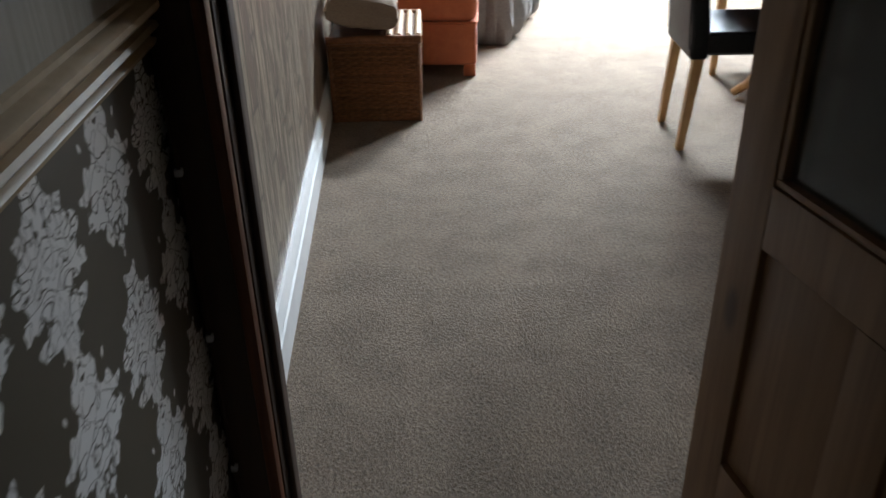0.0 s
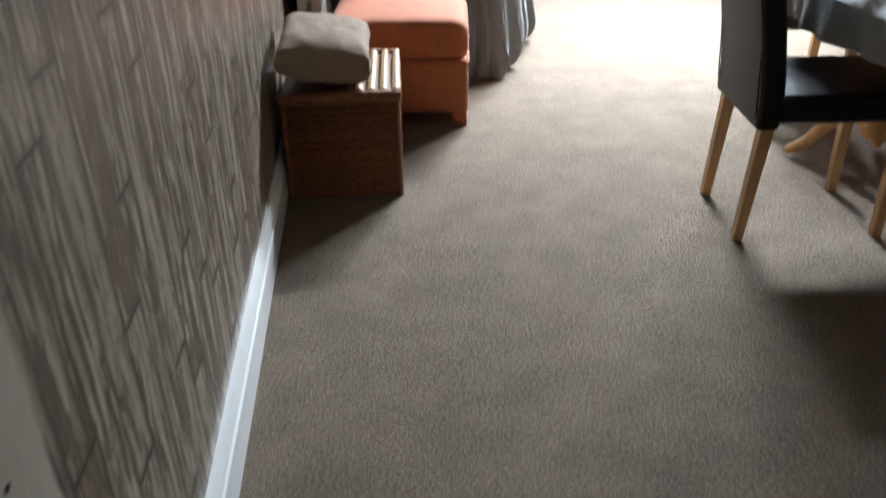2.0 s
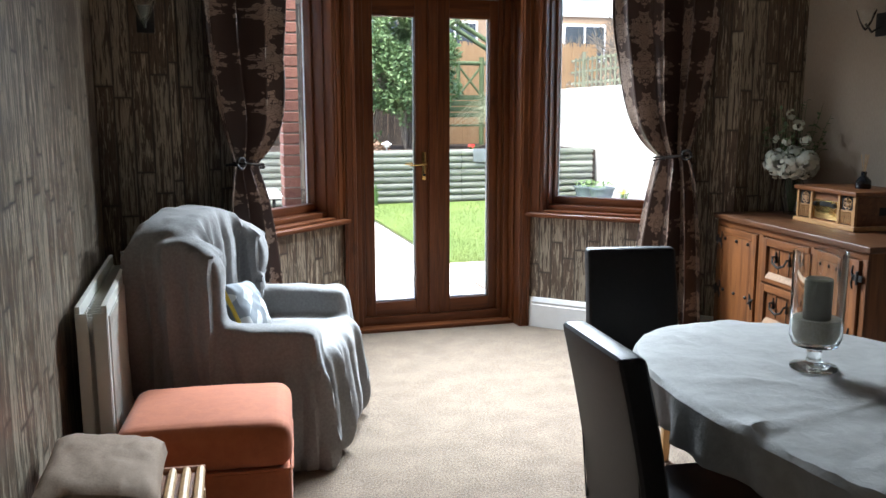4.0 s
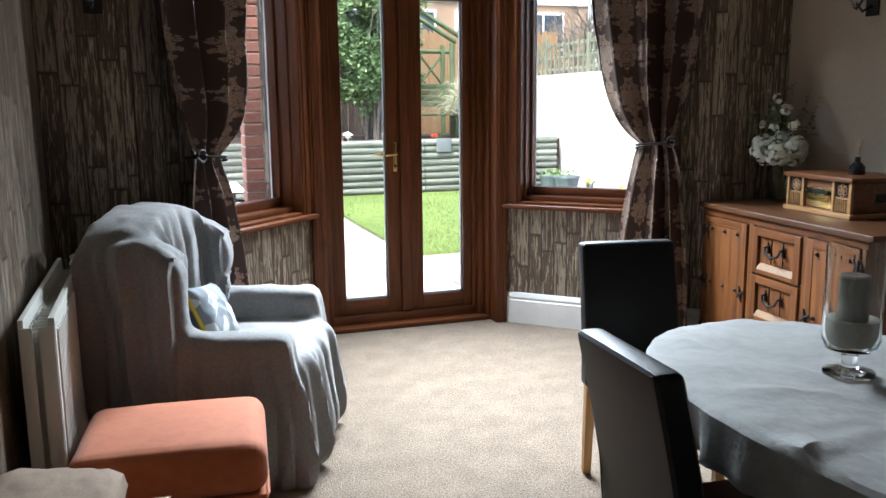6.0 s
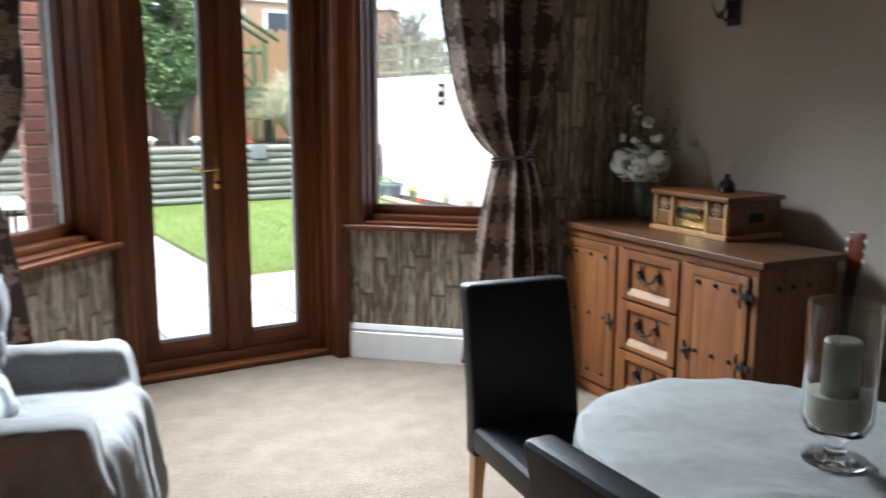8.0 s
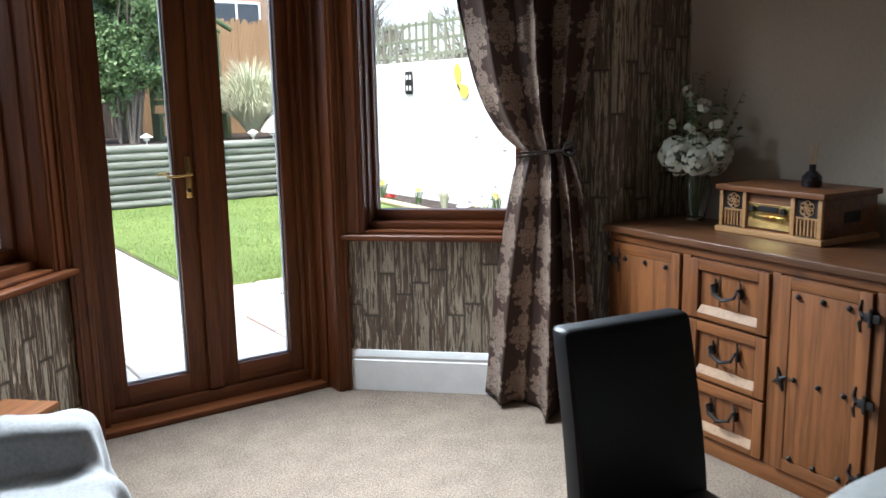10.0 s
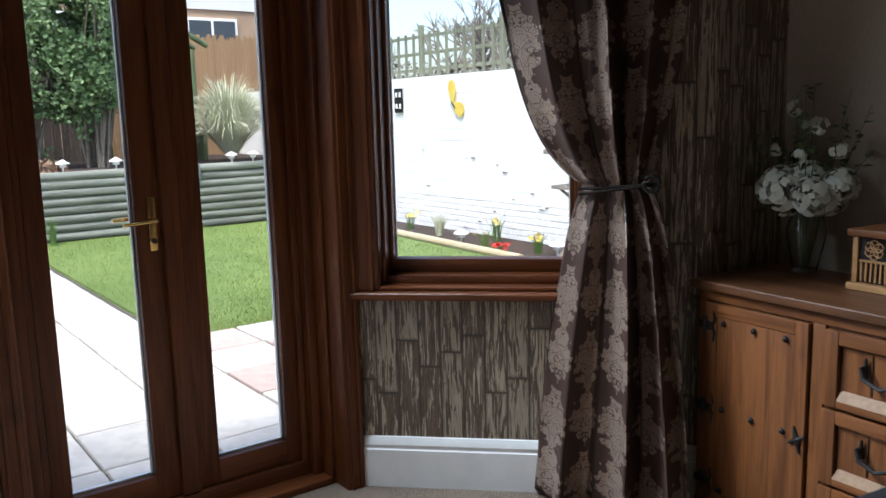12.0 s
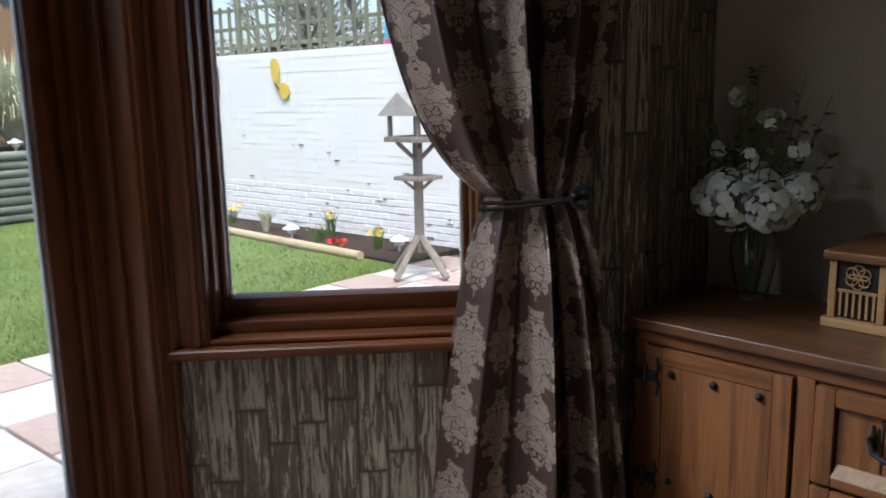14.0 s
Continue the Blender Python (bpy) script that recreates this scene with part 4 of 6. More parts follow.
def radio():
    r = thing("wooden_radio", RADIO_M, "retro oak radio with fretwork speakers and gilt dial, on the sideboard", "radio")
    W, D2 = 0.47, 0.33
    part("base", bx(bmesh.new(), -0.012, W + 0.012, -0.014, D2, 0, 0.024, 0.006), RADIOOAK, r)
    part("cabinet", bx(bmesh.new(), 0, W, 0.012, D2 - 0.01, 0.024, 0.168, 0.003), PINEX, r)
    part("lid", bx(bmesh.new(), -0.014, W + 0.014, -0.016, D2, 0.169, 0.192, 0.006), PINEX, r)
    for a in (0.0, 0.115, 0.337, 0.452):
        part("pilaster", bx(bmesh.new(), a, a + 0.018, -0.004, 0.012, 0.024, 0.168, 0.003), RADIOOAK, r)
    for a in (0.02, 0.357):
        g = part("grille_cloth", bx(bmesh.new(), a, a + 0.093, 0.006, 0.0115, 0.026, 0.166), IRON, r)
        bm = bmesh.new()
        for k in range(6):
            bx(bm, a + 0.006 + k * 0.0155, a + 0.012 + k * 0.0155, 0.0, 0.006, 0.03, 0.092)
        for k in range(6):
            t = k * math.tau / 6 + 0.5
            c = Vector((a + 0.0465, 0.003, 0.13))
            ring = [c + Vector((0.017 * math.cos(t) + 0.0135 * math.cos(j * math.tau / 10), 0, 0.017 * math.sin(t) + 0.0135 * math.sin(j * math.tau / 10))) for j in range(11)]
            tube(bm, ring, 0.0024, 5)
        bx(bm, a, a + 0.093, 0.0, 0.006, 0.09, 0.097)
        part("fretwork", bm, RADIOOAK, g)
    dial = part("dial_plate", bx(bmesh.new(), 0.138, 0.332, 0.003, 0.0115, 0.035, 0.13, 0.002), BRASS, r, "gilt metal dial plate")
    for x in (0.155, 0.30):
        part("knob", lathe(bmesh.new(), [(0, 0), (0.013, 0), (0.011, 0.015), (0, 0.016)], 16), IRON, dial).matrix_basis = pose(x + 0.008, 0.003, 0.108, 90)
    part("display", bx(bmesh.new(), 0.19, 0.28, 0.001, 0.004, 0.10, 0.122), IRON, dial)
    part("cassette_lid", bx(bmesh.new(), 0.165, 0.305, -0.001, 0.004, 0.05, 0.085, 0.002), BRASS, dial)
    part("vent", bx(bmesh.new(), W - 0.002, W + 0.002, 0.13, 0.22, 0.075, 0.115), IRON, r)
    b = thing("reed_diffuser", RADIO_M @ pose(0.30, 0.16, 0.1925), "dark glass diffuser bottle with reeds, on the radio", "bottle")
    part("bottle", lathe(bmesh.new(), [(0, 0), (0.034, 0), (0.038, 0.008), (0.036, 0.04), (0.02, 0.058), (0.013, 0.062), (0.013, 0.085), (0.009, 0.086), (0, 0.08)], 24), surface("smoked_glass", (0.008, 0.008, 0.01), (0.014, 0.014, 0.018), 10, 0.12, bump=0), b)
    for k in range(5):
        part("reed", tube(bmesh.new(), [(0, 0, 0.06), (0.02 * math.cos(k * 2.2), 0.02 * math.sin(k * 2.2), 0.17)], 0.0016, 5), CANE, b)


radio()


DARKCORD = surface("dark_cord", (0.010, 0.007, 0.006), (0.024, 0.017, 0.014), 120, 0.95)
DARKCORD.node_tree.nodes["Principled BSDF"].inputs["Specular IOR Level"].default_value = 0.08


def curtain(name, m, wide=0.0):
    """A tied-back curtain; x along the canted wall from the door side, folds along y."""
    c = thing(name, m, "brown and silver damask curtain held by a tie-back", "curtain", "bay curtains")
    tie, topz = 1.165, 2.44
    bm = bmesh.new()
    uv = bm.loops.layers.uv.new("UVMap")
    nu, nv = 150, 90
    grid, width = [], 0.95
    zs = [0.012 + (topz - 0.012) * k / nv for k in range(nv + 1)]

    def edges(z):
        if z >= tie:
            t = min(1.0, (z - tie) / 0.95)
            return 0.865 - 0.33 * (1 - (1 - t) ** 2.0) ** 0.8, 1.07 + wide + 0.15 * (1 - (1 - t) ** 2)
        t = (tie - z) / tie
        return 0.865 - 0.20 * t ** 0.62, 1.07 + wide + 0.16 * t ** 0.5

    for z in zs:
        lo, hi = edges(z)
        tight = math.exp(-((z - tie) / 0.12) ** 2)
        row = []
        for k in range(nu + 1):
            u = k / nu
            ph = u * math.tau * 3.3 + 0.9 * math.sin(u * 7 + 1) + 0.35 * math.sin(z * 2.3 + u * 5)
            fold = math.sin(ph) + 0.35 * math.sin(2 * ph + 1.1)
            amp = 0.06 * (1 - 0.6 * tight) * (1 + 0.3 * math.sin(u * 11 + 2))
            if z < tie:
                amp *= 0.75 + 0.45 * (tie - z)
            x = lo + (hi - lo) * (u + 0.018 * math.sin(2 * ph))
            out = 0.12 if z >= tie else 0.12 + 0.14 * ((tie - z) / tie) ** 0.7
            y = -0.075 - out * u + amp * fold + 0.01 * noise.noise((x * 6, z * 2, 2))
            if tie < z < tie + 0.55:
                sw = (z - tie) / 0.55
                y -= 0.05 * math.sin(sw * math.pi) * (1 - u) ** 1.5
                z2 = z - 0.06 * math.sin(sw * math.pi) * (1 - u) ** 2
            else:
                z2 = z
            if z < 0.1:
                z2 = max(0.004, z2 + 0.012 * math.sin(ph * 0.5) * (0.1 - z) / 0.1)
            row.append(bm.verts.new((x, y, z2)))
        grid.append(row)
    for j in range(nv):
        for k in range(nu):
            f = bm.faces.new((grid[j][k], grid[j][k + 1], grid[j + 1][k + 1], grid[j + 1][k]))
            for lp, (a, b) in zip(f.loops, ((k, j), (k + 1, j), (k + 1, j + 1), (k, j + 1))):
                lp[uv].uv = (a / nu * width, zs[b])
    sheet = part("cloth", bm, CURTAIN, c)
    sheet.modifiers.new("thick", "SOLIDIFY").thickness = 0.004
    bm = bmesh.new()
    pts = [(0.96 + wide / 2 + (0.115 + wide / 2) * math.cos(k * math.tau / 24), -0.135 - 0.06 * math.cos(k * math.tau / 24) + 0.062 * math.sin(k * math.tau / 24), tie + 0.012 * math.cos(k * math.tau / 24 + 0.3)) for k in range(25)]
    tube(bm, pts, 0.005, 8)
    tube(bm, [(x, y - 0.004, z - 0.017 * (1.1 - x) / 0.25) for x, y, z in pts], 0.005, 8)
    part("tie_back", bm, DARKCORD, c, "dark twisted cord tie-back")
    bm = bmesh.new()
    pts = [(1.075 + wide + 0.026 * math.cos(t), -0.235, tie + 0.015 + 0.026 * math.sin(t)) for t in [k * 0.5 for k in range(13)]]
    tube(bm, pts + [(1.095 + wide, -0.19, tie + 0.01), (1.09 + wide, -0.15, tie + 0.005)], 0.007, 8)
    part("hook", bm, IRON, c, "black scroll hook")
    return c


curtain("curtain", BAY_R)
curtain("curtain", Matrix.Translation((2 * MID, 0, 0)) @ Matrix.Diagonal((-1, 1, 1, 1)) @ BAY_R, 0.09)


def curtain_pole():
    p = thing("curtain_pole", pose(0, 0, 0), "dark curtain pole following the bay", "curtain pole")
    pts = [(0.2, 6.28, 2.455), (0.28, 6.36, 2.455), (1.09, 7.13, 2.455), (2.23, 7.13, 2.455), (3.04, 6.36, 2.455), (3.12, 6.28, 2.455)]
    part("rod", tube(bmesh.new(), pts, 0.012, 10), IRON, p)


curtain_pole()


def flowers():
    f = thing("flower_vase", pose(3.425, 6.095, 0.8485), "glass vase of white hydrangea and green sprigs on the sideboard", "vase")
    rnd = random.Random(11)
    part("glass_body", lathe(bmesh.new(), [(0, 0), (0.04, 0), (0.042, 0.006), (0.05, 0.05), (0.064, 0.12), (0.066, 0.15), (0.055, 0.185), (0.048, 0.2), (0.052, 0.215), (0.049, 0.215), (0.045, 0.2), (0.052, 0.183), (0.062, 0.15), (0.06, 0.12), (0.046, 0.05), (0.036, 0.012), (0, 0.01)], 32), GLASS, f)
    green = surface("leaf_green", (0.045, 0.085, 0.03), (0.10, 0.16, 0.06), 30, 0.55)
    petal = surface("petal_white", (0.58, 0.61, 0.50), (0.74, 0.76, 0.68), 25, 0.7)

    def bloom(c, r, n, nm):
        bm = bmesh.new()
        for k in range(n):
            d = Vector((rnd.gauss(0, 1), rnd.gauss(0, 1), rnd.gauss(0.25, 0.9))).normalized()
            o = Vector(c) + d * r * rnd.uniform(0.7, 1.12)
            a = d.orthogonal().normalized()
            a.rotate(Matrix.Rotation(rnd.uniform(0, 6), 3, d))
            b = d.cross(a)
            s = rnd.uniform(0.011, 0.016)
            for q in range(4):
                t = q * math.pi / 2
                e, g = a * math.cos(t) + b * math.sin(t), b * math.cos(t) - a * math.sin(t)
                vs = [bm.verts.new(o + d * h * s + e * x * s + g * y * s) for x, y, h in ((0, 0, 0), (0.5, -0.55, 0.3), (1.0, -0.5, 0.2), (1.2, 0.0, 0.02), (1.0, 0.5, 0.2), (0.5, 0.55, 0.3))]
                bm.faces.new(vs)
        part(nm, bm, petal, f, "white hydrangea head")

    for c, r in (((-0.06, 0.05, 0.285), 0.072), ((0.03, -0.05, 0.27), 0.062), ((0.0, 0.0, 0.31), 0.06), ((-0.07, -0.06, 0.27), 0.06), ((0.06, 0.05, 0.29), 0.055), ((-0.01, -0.12, 0.30), 0.05), ((-0.03, 0.11, 0.28), 0.05)):
        bloom(c, r * 1.12, 150, "flower_head")
    for c, n in (((-0.05, 0.09, 0.42), 7), ((-0.02, -0.04, 0.50), 8), ((0.02, 0.07, 0.56), 6), ((-0.03, -0.12, 0.42), 6), ((-0.06, 0.0, 0.4), 6)):
        bloom(c, 0.026, n, "sprig_flower")
    for k in range(24):
        t, lean, h = rnd.uniform(0, 6.28), rnd.uniform(0.03, 0.2), rnd.uniform(0.34, 0.68)
        tip = (max(-0.2, min(0.1, lean * math.cos(t))), max(-0.22, min(0.15, lean * math.sin(t))), h)
        bm = bmesh.new()
        tube(bm, [(0.01 * math.cos(t), 0.01 * math.sin(t), 0.015), (tip[0] * 0.25, tip[1] * 0.25, 0.2), tip], 0.0022, 5, 0.001)
        for j in range(9):
            s = rnd.uniform(0.45, 1.0)
            o = Vector(tip) * s + Vector((0, 0, 0.1 * (1 - s)))
            d = Vector((rnd.gauss(0, 1), rnd.gauss(0, 1), rnd.gauss(0, 0.6))).normalized()
            b = d.cross(Vector((0.3, 0.2, 1))).normalized()
            L = rnd.uniform(0.025, 0.05)
            bm.faces.new([bm.verts.new(o + d * L * x + b * L * y + Vector((0, 0, z * L))) for x, y, z in ((0, 0, 0), (0.4, 0.28, 0.06), (1, 0, -0.1), (0.4, -0.28, 0.06))])
        part("sprig", bm, green, f)


flowers()


def guitar():
    g = thing("guitar", pose(3.43, 4.92, 0.0, 0, 4, 0), "acoustic guitar with a dark neck leaning on the wall", "guitar")
    bm = bmesh.new()
    n = 40
    out = [(0.145 * math.sin(a) * (1 + 0.18 * math.cos(2 * a)) * (1 - 0.12 * math.cos(a)), 0.2 - 0.2 * math.cos(a)) for a in [k * math.tau / n for k in range(n)]]
    fr = [bm.verts.new((-0.05, y, 0.02 + z)) for y, z in out]
    bk = [bm.verts.new((0.04, y, 0.02 + z)) for y, z in out]
    for k in range(n):
        bm.faces.new((fr[k], fr[(k + 1) % n], bk[(k + 1) % n], bk[k]))
    bm.faces.new(fr), bm.faces.new(bk[::-1])
    part("guitar_body", bm, surface("amber_lacquer", (0.40, 0.13, 0.03), (0.30, 0.08, 0.02), 8, 0.25, bump=0), g)
    part("neck", bx(bmesh.new(), -0.066, -0.045, -0.026, 0.026, 0.3, 0.78, 0.004), IRON, g)
    head = part("headstock", bx(bmesh.new(), -0.055, -0.04, -0.034, 0.034, 0.78, 0.93, 0.006), surface("red_mahogany", (0.10, 0.015, 0.01), (0.16, 0.03, 0.015), 10, 0.3), g)
    for k in range(3):
        for s in (-1, 1):
            part("tuner", bx(bmesh.new(), -0.052, -0.042, s * 0.034 - 0.008, s * 0.034 + 0.008, 0.81 + k * 0.04, 0.825 + k * 0.04, 0.003), WHITE, head)


guitar()
lt = thing("pine_chest", pose(0.69, 6.43, 0, 0, 0, 45), "low pine box standing in the bay behind the armchair", "chest")
part("lid", bx(bmesh.new(), -0.2, 0.24, 0.0, 0.2, 0.425, 0.45, 0.006), PINEX, lt)
part("box", bx(bmesh.new(), -0.18, 0.22, 0.01, 0.19, 0.0, 0.424, 0.004), PINE, lt)


def wall_lamp(m):
    w = thing("wall_lamp", m, "small wall light with a clear glass drop", "lamp", "wall lights")
    part("backplate", bx(bmesh.new(), -0.04, 0.04, -0.012, 0.0, -0.05, 0.07, 0.006), IRON, w)
    part("arm", tube(bmesh.new(), [(0, -0.01, 0), (0, -0.07, -0.03), (0, -0.11, 0.01)], 0.006, 8), IRON, w)
    part("shade", lathe(bmesh.new(), [(0.0, -0.055), (0.012, -0.045), (0.03, -0.01), (0.05, 0.05), (0.046, 0.05), (0.026, -0.005), (0, -0.04)], 20, (0, -0.11, 0.03)), GLASS, w, "clear glass shade")


wall_lamp(pose(-0.02, YF, 1.84))
wall_lamp(pose(XR, 5.75, 1.86, 0, 0, -90))


# ---- hall ----
def hall_door():
    d = tagged(bpydata_empty("door_2", pose(0.632, 1.868, 0, 0, 0, -79)), "pine hall door standing open, obscured glass above panels", "door", kind="structure")
    W, T = 0.74, 0.04
    for nm, a, b, z0, z1, mt in (("stile", 0, 0.1, 0.01, 2.0, DOORPINE), ("stile", W - 0.1, W, 0.01, 2.0, DOORPINE), ("rail", 0.1, W - 0.1, 0.01, 0.2, DOORPINE), ("rail", 0.1, W - 0.1, 0.64, 0.745, DOORPINE), ("rail", 0.1, W - 0.1, 1.88, 2.0, DOORPINE), ("muntin", 0.32, 0.42, 0.2, 0.64, DOORPINE)):
        part(nm, bx(bmesh.new(), a, b, -T, 0, z0, z1, 0.004), mt, d)
    for a, b in ((0.1, 0.32), (0.42, 0.64)):
        part("panel", bx(bmesh.new(), a, b, -0.028, -0.012, 0.2, 0.64, 0.006), DOORPINE, d)
    part("glass", bx(bmesh.new(), 0.1, W - 0.1, -0.023, -0.017, 0.745, 1.88), FROST, d, "obscured grey glass")
    bm = bmesh.new()
    for a, b, z0, z1 in ((0.1, W - 0.1, 0.745, 0.758), (0.1, 0.113, 0.758, 1.88), (W - 0.113, W - 0.1, 0.758, 1.88)):
        bx(bm, a, b, -T + 0.004, -0.004, z0, z1, 0.004)
    part("bead", bm, DOORPINE, d)


hall_door()
fr = tagged(bpydata_empty("door_frame", pose(0, 0, 0)), "dark wood door frame between hall and room", "door frame", kind="structure")
for a, b in ((-0.176, -0.164), (0.645, 0.687)):
    part("jamb", bx(bmesh.new(), a, b, 1.785, 1.925, 0, 2.04, 0.003), DARKWOOD, fr)
part("head", bx(bmesh.new(), -0.164, 0.645, 1.785, 1.925, 2.0, 2.04, 0.003), DARKWOOD, fr)
part("casing", bx(bmesh.new(), -0.248, -0.178, 1.765, 1.799, 0, 2.1, 0.006), DARKWOOD, fr)
part("casing_bead", bx(bmesh.new(), -0.186, -0.166, 1.752, 1.784, 0, 2.1, 0.006), STAIN, fr)
part("stop_bead", bx(bmesh.new(), -0.163, -0.152, 1.82, 1.85, 0, 2.0, 0.004), DARKWOOD, fr)
strip = part("edge_strip", bx(bmesh.new(), XL + 0.001, XL + 0.010, 1.926, 2.18, 0.155, 2.1, 0.002), CREAM, fr, "bare pale strip of wall with nail holes")
for y, z in ((2.10, 0.735), (2.095, 0.815), (2.11, 1.02), (2.10, 1.31)):
    bm = lathe(bmesh.new(), [(0, 0), (0.005, 0), (0.004, 0.0015), (0, 0.002)], 10)
    part("nail", bm, IRON, strip).matrix_basis = pose(XL + 0.0095, y, z, 0, 90, 0)
bm = bmesh.new()
prof = [(0.000, 0.9850), (0.011, 0.9850), (0.014, 0.9913), (0.011, 0.9951), (0.006, 0.9976), (0.006, 1.0014), (0.015, 1.0039), (0.020, 1.0089), (0.017, 1.0152), (0.008, 1.0178), (0.010, 1.0228), (0.020, 1.0266), (0.025, 1.0329), (0.025, 1.0404), (0.017, 1.0455), (0.007, 1.0467), (0.007, 1.0530), (0.000, 1.0556)]
rows = [[bm.verts.new((-0.25 + x, y, z)) for x, z in prof] for y in (-1.6, 1.763)]
for k in range(len(prof)):
    q = (k + 1) % len(prof)
    bm.faces.new((rows[0][k], rows[0][q], rows[1][q], rows[1][k]))
bm.faces.new(rows[0][::-1]), bm.faces.new(rows[1])
structure("trim_dado", bm, surface("gilt_dado_paint", (0.34, 0.23, 0.12), (0.46, 0.33, 0.19), 30, 0.5), "moulded gold-brown dado rail")
cb = thing("cable", pose(0, 0, 0), "thin cable clipped along the dark door casing", "cable")
part("wire", tube(bmesh.new(), [(-0.240 + 0.002 * math.sin(k * 1.3), 1.760 + 0.003 * math.sin(k * 0.9), 0.02 + k * 0.07) for k in range(30)], 0.003, 6), DARKWOOD, cb)
for z in (0.25, 0.52, 0.8, 1.08, 1.35):
    part("clip", bx(bmesh.new(), -0.246, -0.234, 1.754, 1.766, z, z + 0.012, 0.003), WHITE, cb)


# ---- garden ----
GRASS = surface("lawn_grass", (0.112, 0.185, 0.038), (0.25, 0.335, 0.092), 60, 0.9, bump=0.9, big=1.2, dist=0.03)
SLAB = surface("concrete_slab", (0.47, 0.445, 0.40), (0.68, 0.65, 0.59), 11, 0.85, bump=0.5, vary=0.2, big=3, share=0.45, dist=0.008)
PINKSLAB = surface("pink_sandstone", (0.40, 0.30, 0.26), (0.50, 0.40, 0.35), 14, 0.85, bump=0.3, vary=0.2)
SOIL = surface("border_soil", (0.022, 0.014, 0.010), (0.062, 0.040, 0.028), 30, 0.95, bump=1.0, dist=0.03)
LOG = surface("weathered_log", (0.085, 0.098, 0.08), (0.25, 0.258, 0.225), 9, 0.9, stretch=(0.18, 2, 2), bump=0.8, vary=0.45, big=4, share=0.5, dist=0.012)
BRICK = surface("red_brick", (0.22, 0.095, 0.075), (0.38, 0.19, 0.15), 40, 0.85, vary=0.5)
MORTAR = surface("mortar", (0.30, 0.27, 0.24), (0.42, 0.39, 0.35), 60, 0.95)
JOINT = surface("mossy_joint_grit", (0.05, 0.048, 0.035), (0.11, 0.10, 0.08), 60, 0.95)
WHITEBRICK = surface("whitewashed_brick", (0.74, 0.74, 0.73), (0.84, 0.84, 0.83), 30, 0.8, bump=0.4)
GREENWOOD = surface("green_stained_wood", (0.05, 0.085, 0.035), (0.13, 0.17, 0.08), 12, 0.8, stretch=(1, 1, 0.2))
GREYWOOD = surface("grey_garden_wood", (0.17, 0.145, 0.12), (0.30, 0.26, 0.22), 14, 0.85, stretch=(1, 1, 0.2))
REED = surface("reed_screen", (0.24, 0.14, 0.068), (0.38, 0.245, 0.13), 30, 0.85, stretch=(6, 1, 0.15))
LEAF = surface("shrub_leaf", (0.07, 0.13, 0.05), (0.19, 0.28, 0.12), 4, 0.6, bump=0)
PALE = surface("pampas_blade", (0.42, 0.44, 0.29), (0.60, 0.60, 0.45), 8, 0.7, bump=0)
TWIG = surface("bare_twig", (0.12, 0.10, 0.08), (0.22, 0.19, 0.15), 20, 0.9, bump=0)
G = -0.15
rg = random.Random(21)
structure("ground", bx(bmesh.new(), -80, 80, 7.58, 160, G - 0.3, G - 0.03), SOIL, "garden soil reaching to the distance")
bm = bmesh.new()
bx(bm, 2.68, 6.97, 10.52, 16.5, G - 0.04, G)
lawn = structure("lawn", bm, GRASS, "mown green lawn")
bm = bmesh.new()
for k in range(26000):
    x, y = rg.uniform(2.66, 6.55), 10.52 + 5.95 * rg.random() ** 1.6
    h, a = rg.uniform(0.018, 0.05), rg.uniform(0, 6.28)
    bm.faces.new([bm.verts.new(c) for c in ((x, y, G), (x + 0.006 * math.cos(a), y + 0.006 * math.sin(a), G), (x + rg.uniform(-0.02, 0.02), y + rg.uniform(-0.02, 0.02), G + h))])
tagged(part("grass", bm, GRASS, None, "", False), "short green lawn grass", "grass", kind="stuff")
pave = structure("pavement", bx(bmesh.new(), -3.0, 7.4, 7.58, 16.6, G - 0.08, G - 0.028), JOINT, "garden paving of pale slabs with gritty joints")
slabs = {}
for i in range(20):
    for j in range(17):
        x, y = -2.99 + i * 0.51, 7.35 + j * 0.53
        if x + 0.51 > 7.42 or y + 0.53 > 16.6 or (x + 0.3 > 2.7 and y + 0.3 > 10.52):
            continue
        pink = i > 10 and (i + j) % 2 == 0 or (i, j) in ((9, 8), (8, 12), (6, 3))
        key = (pink, (i + j) % 2)
        if key not in slabs:
            e = 0.006 if key[1] else 0.009
            slabs[key] = to_mesh(bx(bmesh.new(), e + 0.002, 0.508 - e, e + 0.004, 0.528 - e, -0.035, 0.0, 0.005, 1), "slab", PINKSLAB if pink else SLAB)
        o = new("slab", slabs[key])
        o.parent = pave
        o.matrix_basis = pose(x, y, G + rg.uniform(-0.004, 0.002), rg.uniform(-0.3, 0.3), rg.uniform(-0.3, 0.3), 0)

# log retaining wall with a raised bed behind
lw = tagged(bpydata_empty("log_wall", pose(0, 16.6, G)), "retaining wall of stacked weathered half logs", "wall", kind="structure")
for k in range(8):
    for x0, x1 in ((-3.0, 2.2), (2.21, 4.7), (4.71, 7.3)):
        bm = bmesh.new()
        tube(bm, [(x0, 0, 0.06 + k * 0.117), ((x0 + x1) / 2, rg.uniform(-0.012, 0.012), 0.06 + k * 0.117 + rg.uniform(-0.006, 0.006)), (x1, 0, 0.06 + k * 0.117)], 0.06, 12)
        part("log", bm, LOG, lw)
structure("bed_soil", bx(bmesh.new(), -3.0, 7.4, 16.64, 30, G, G + 0.9), SOIL, "raised planting bed soil")
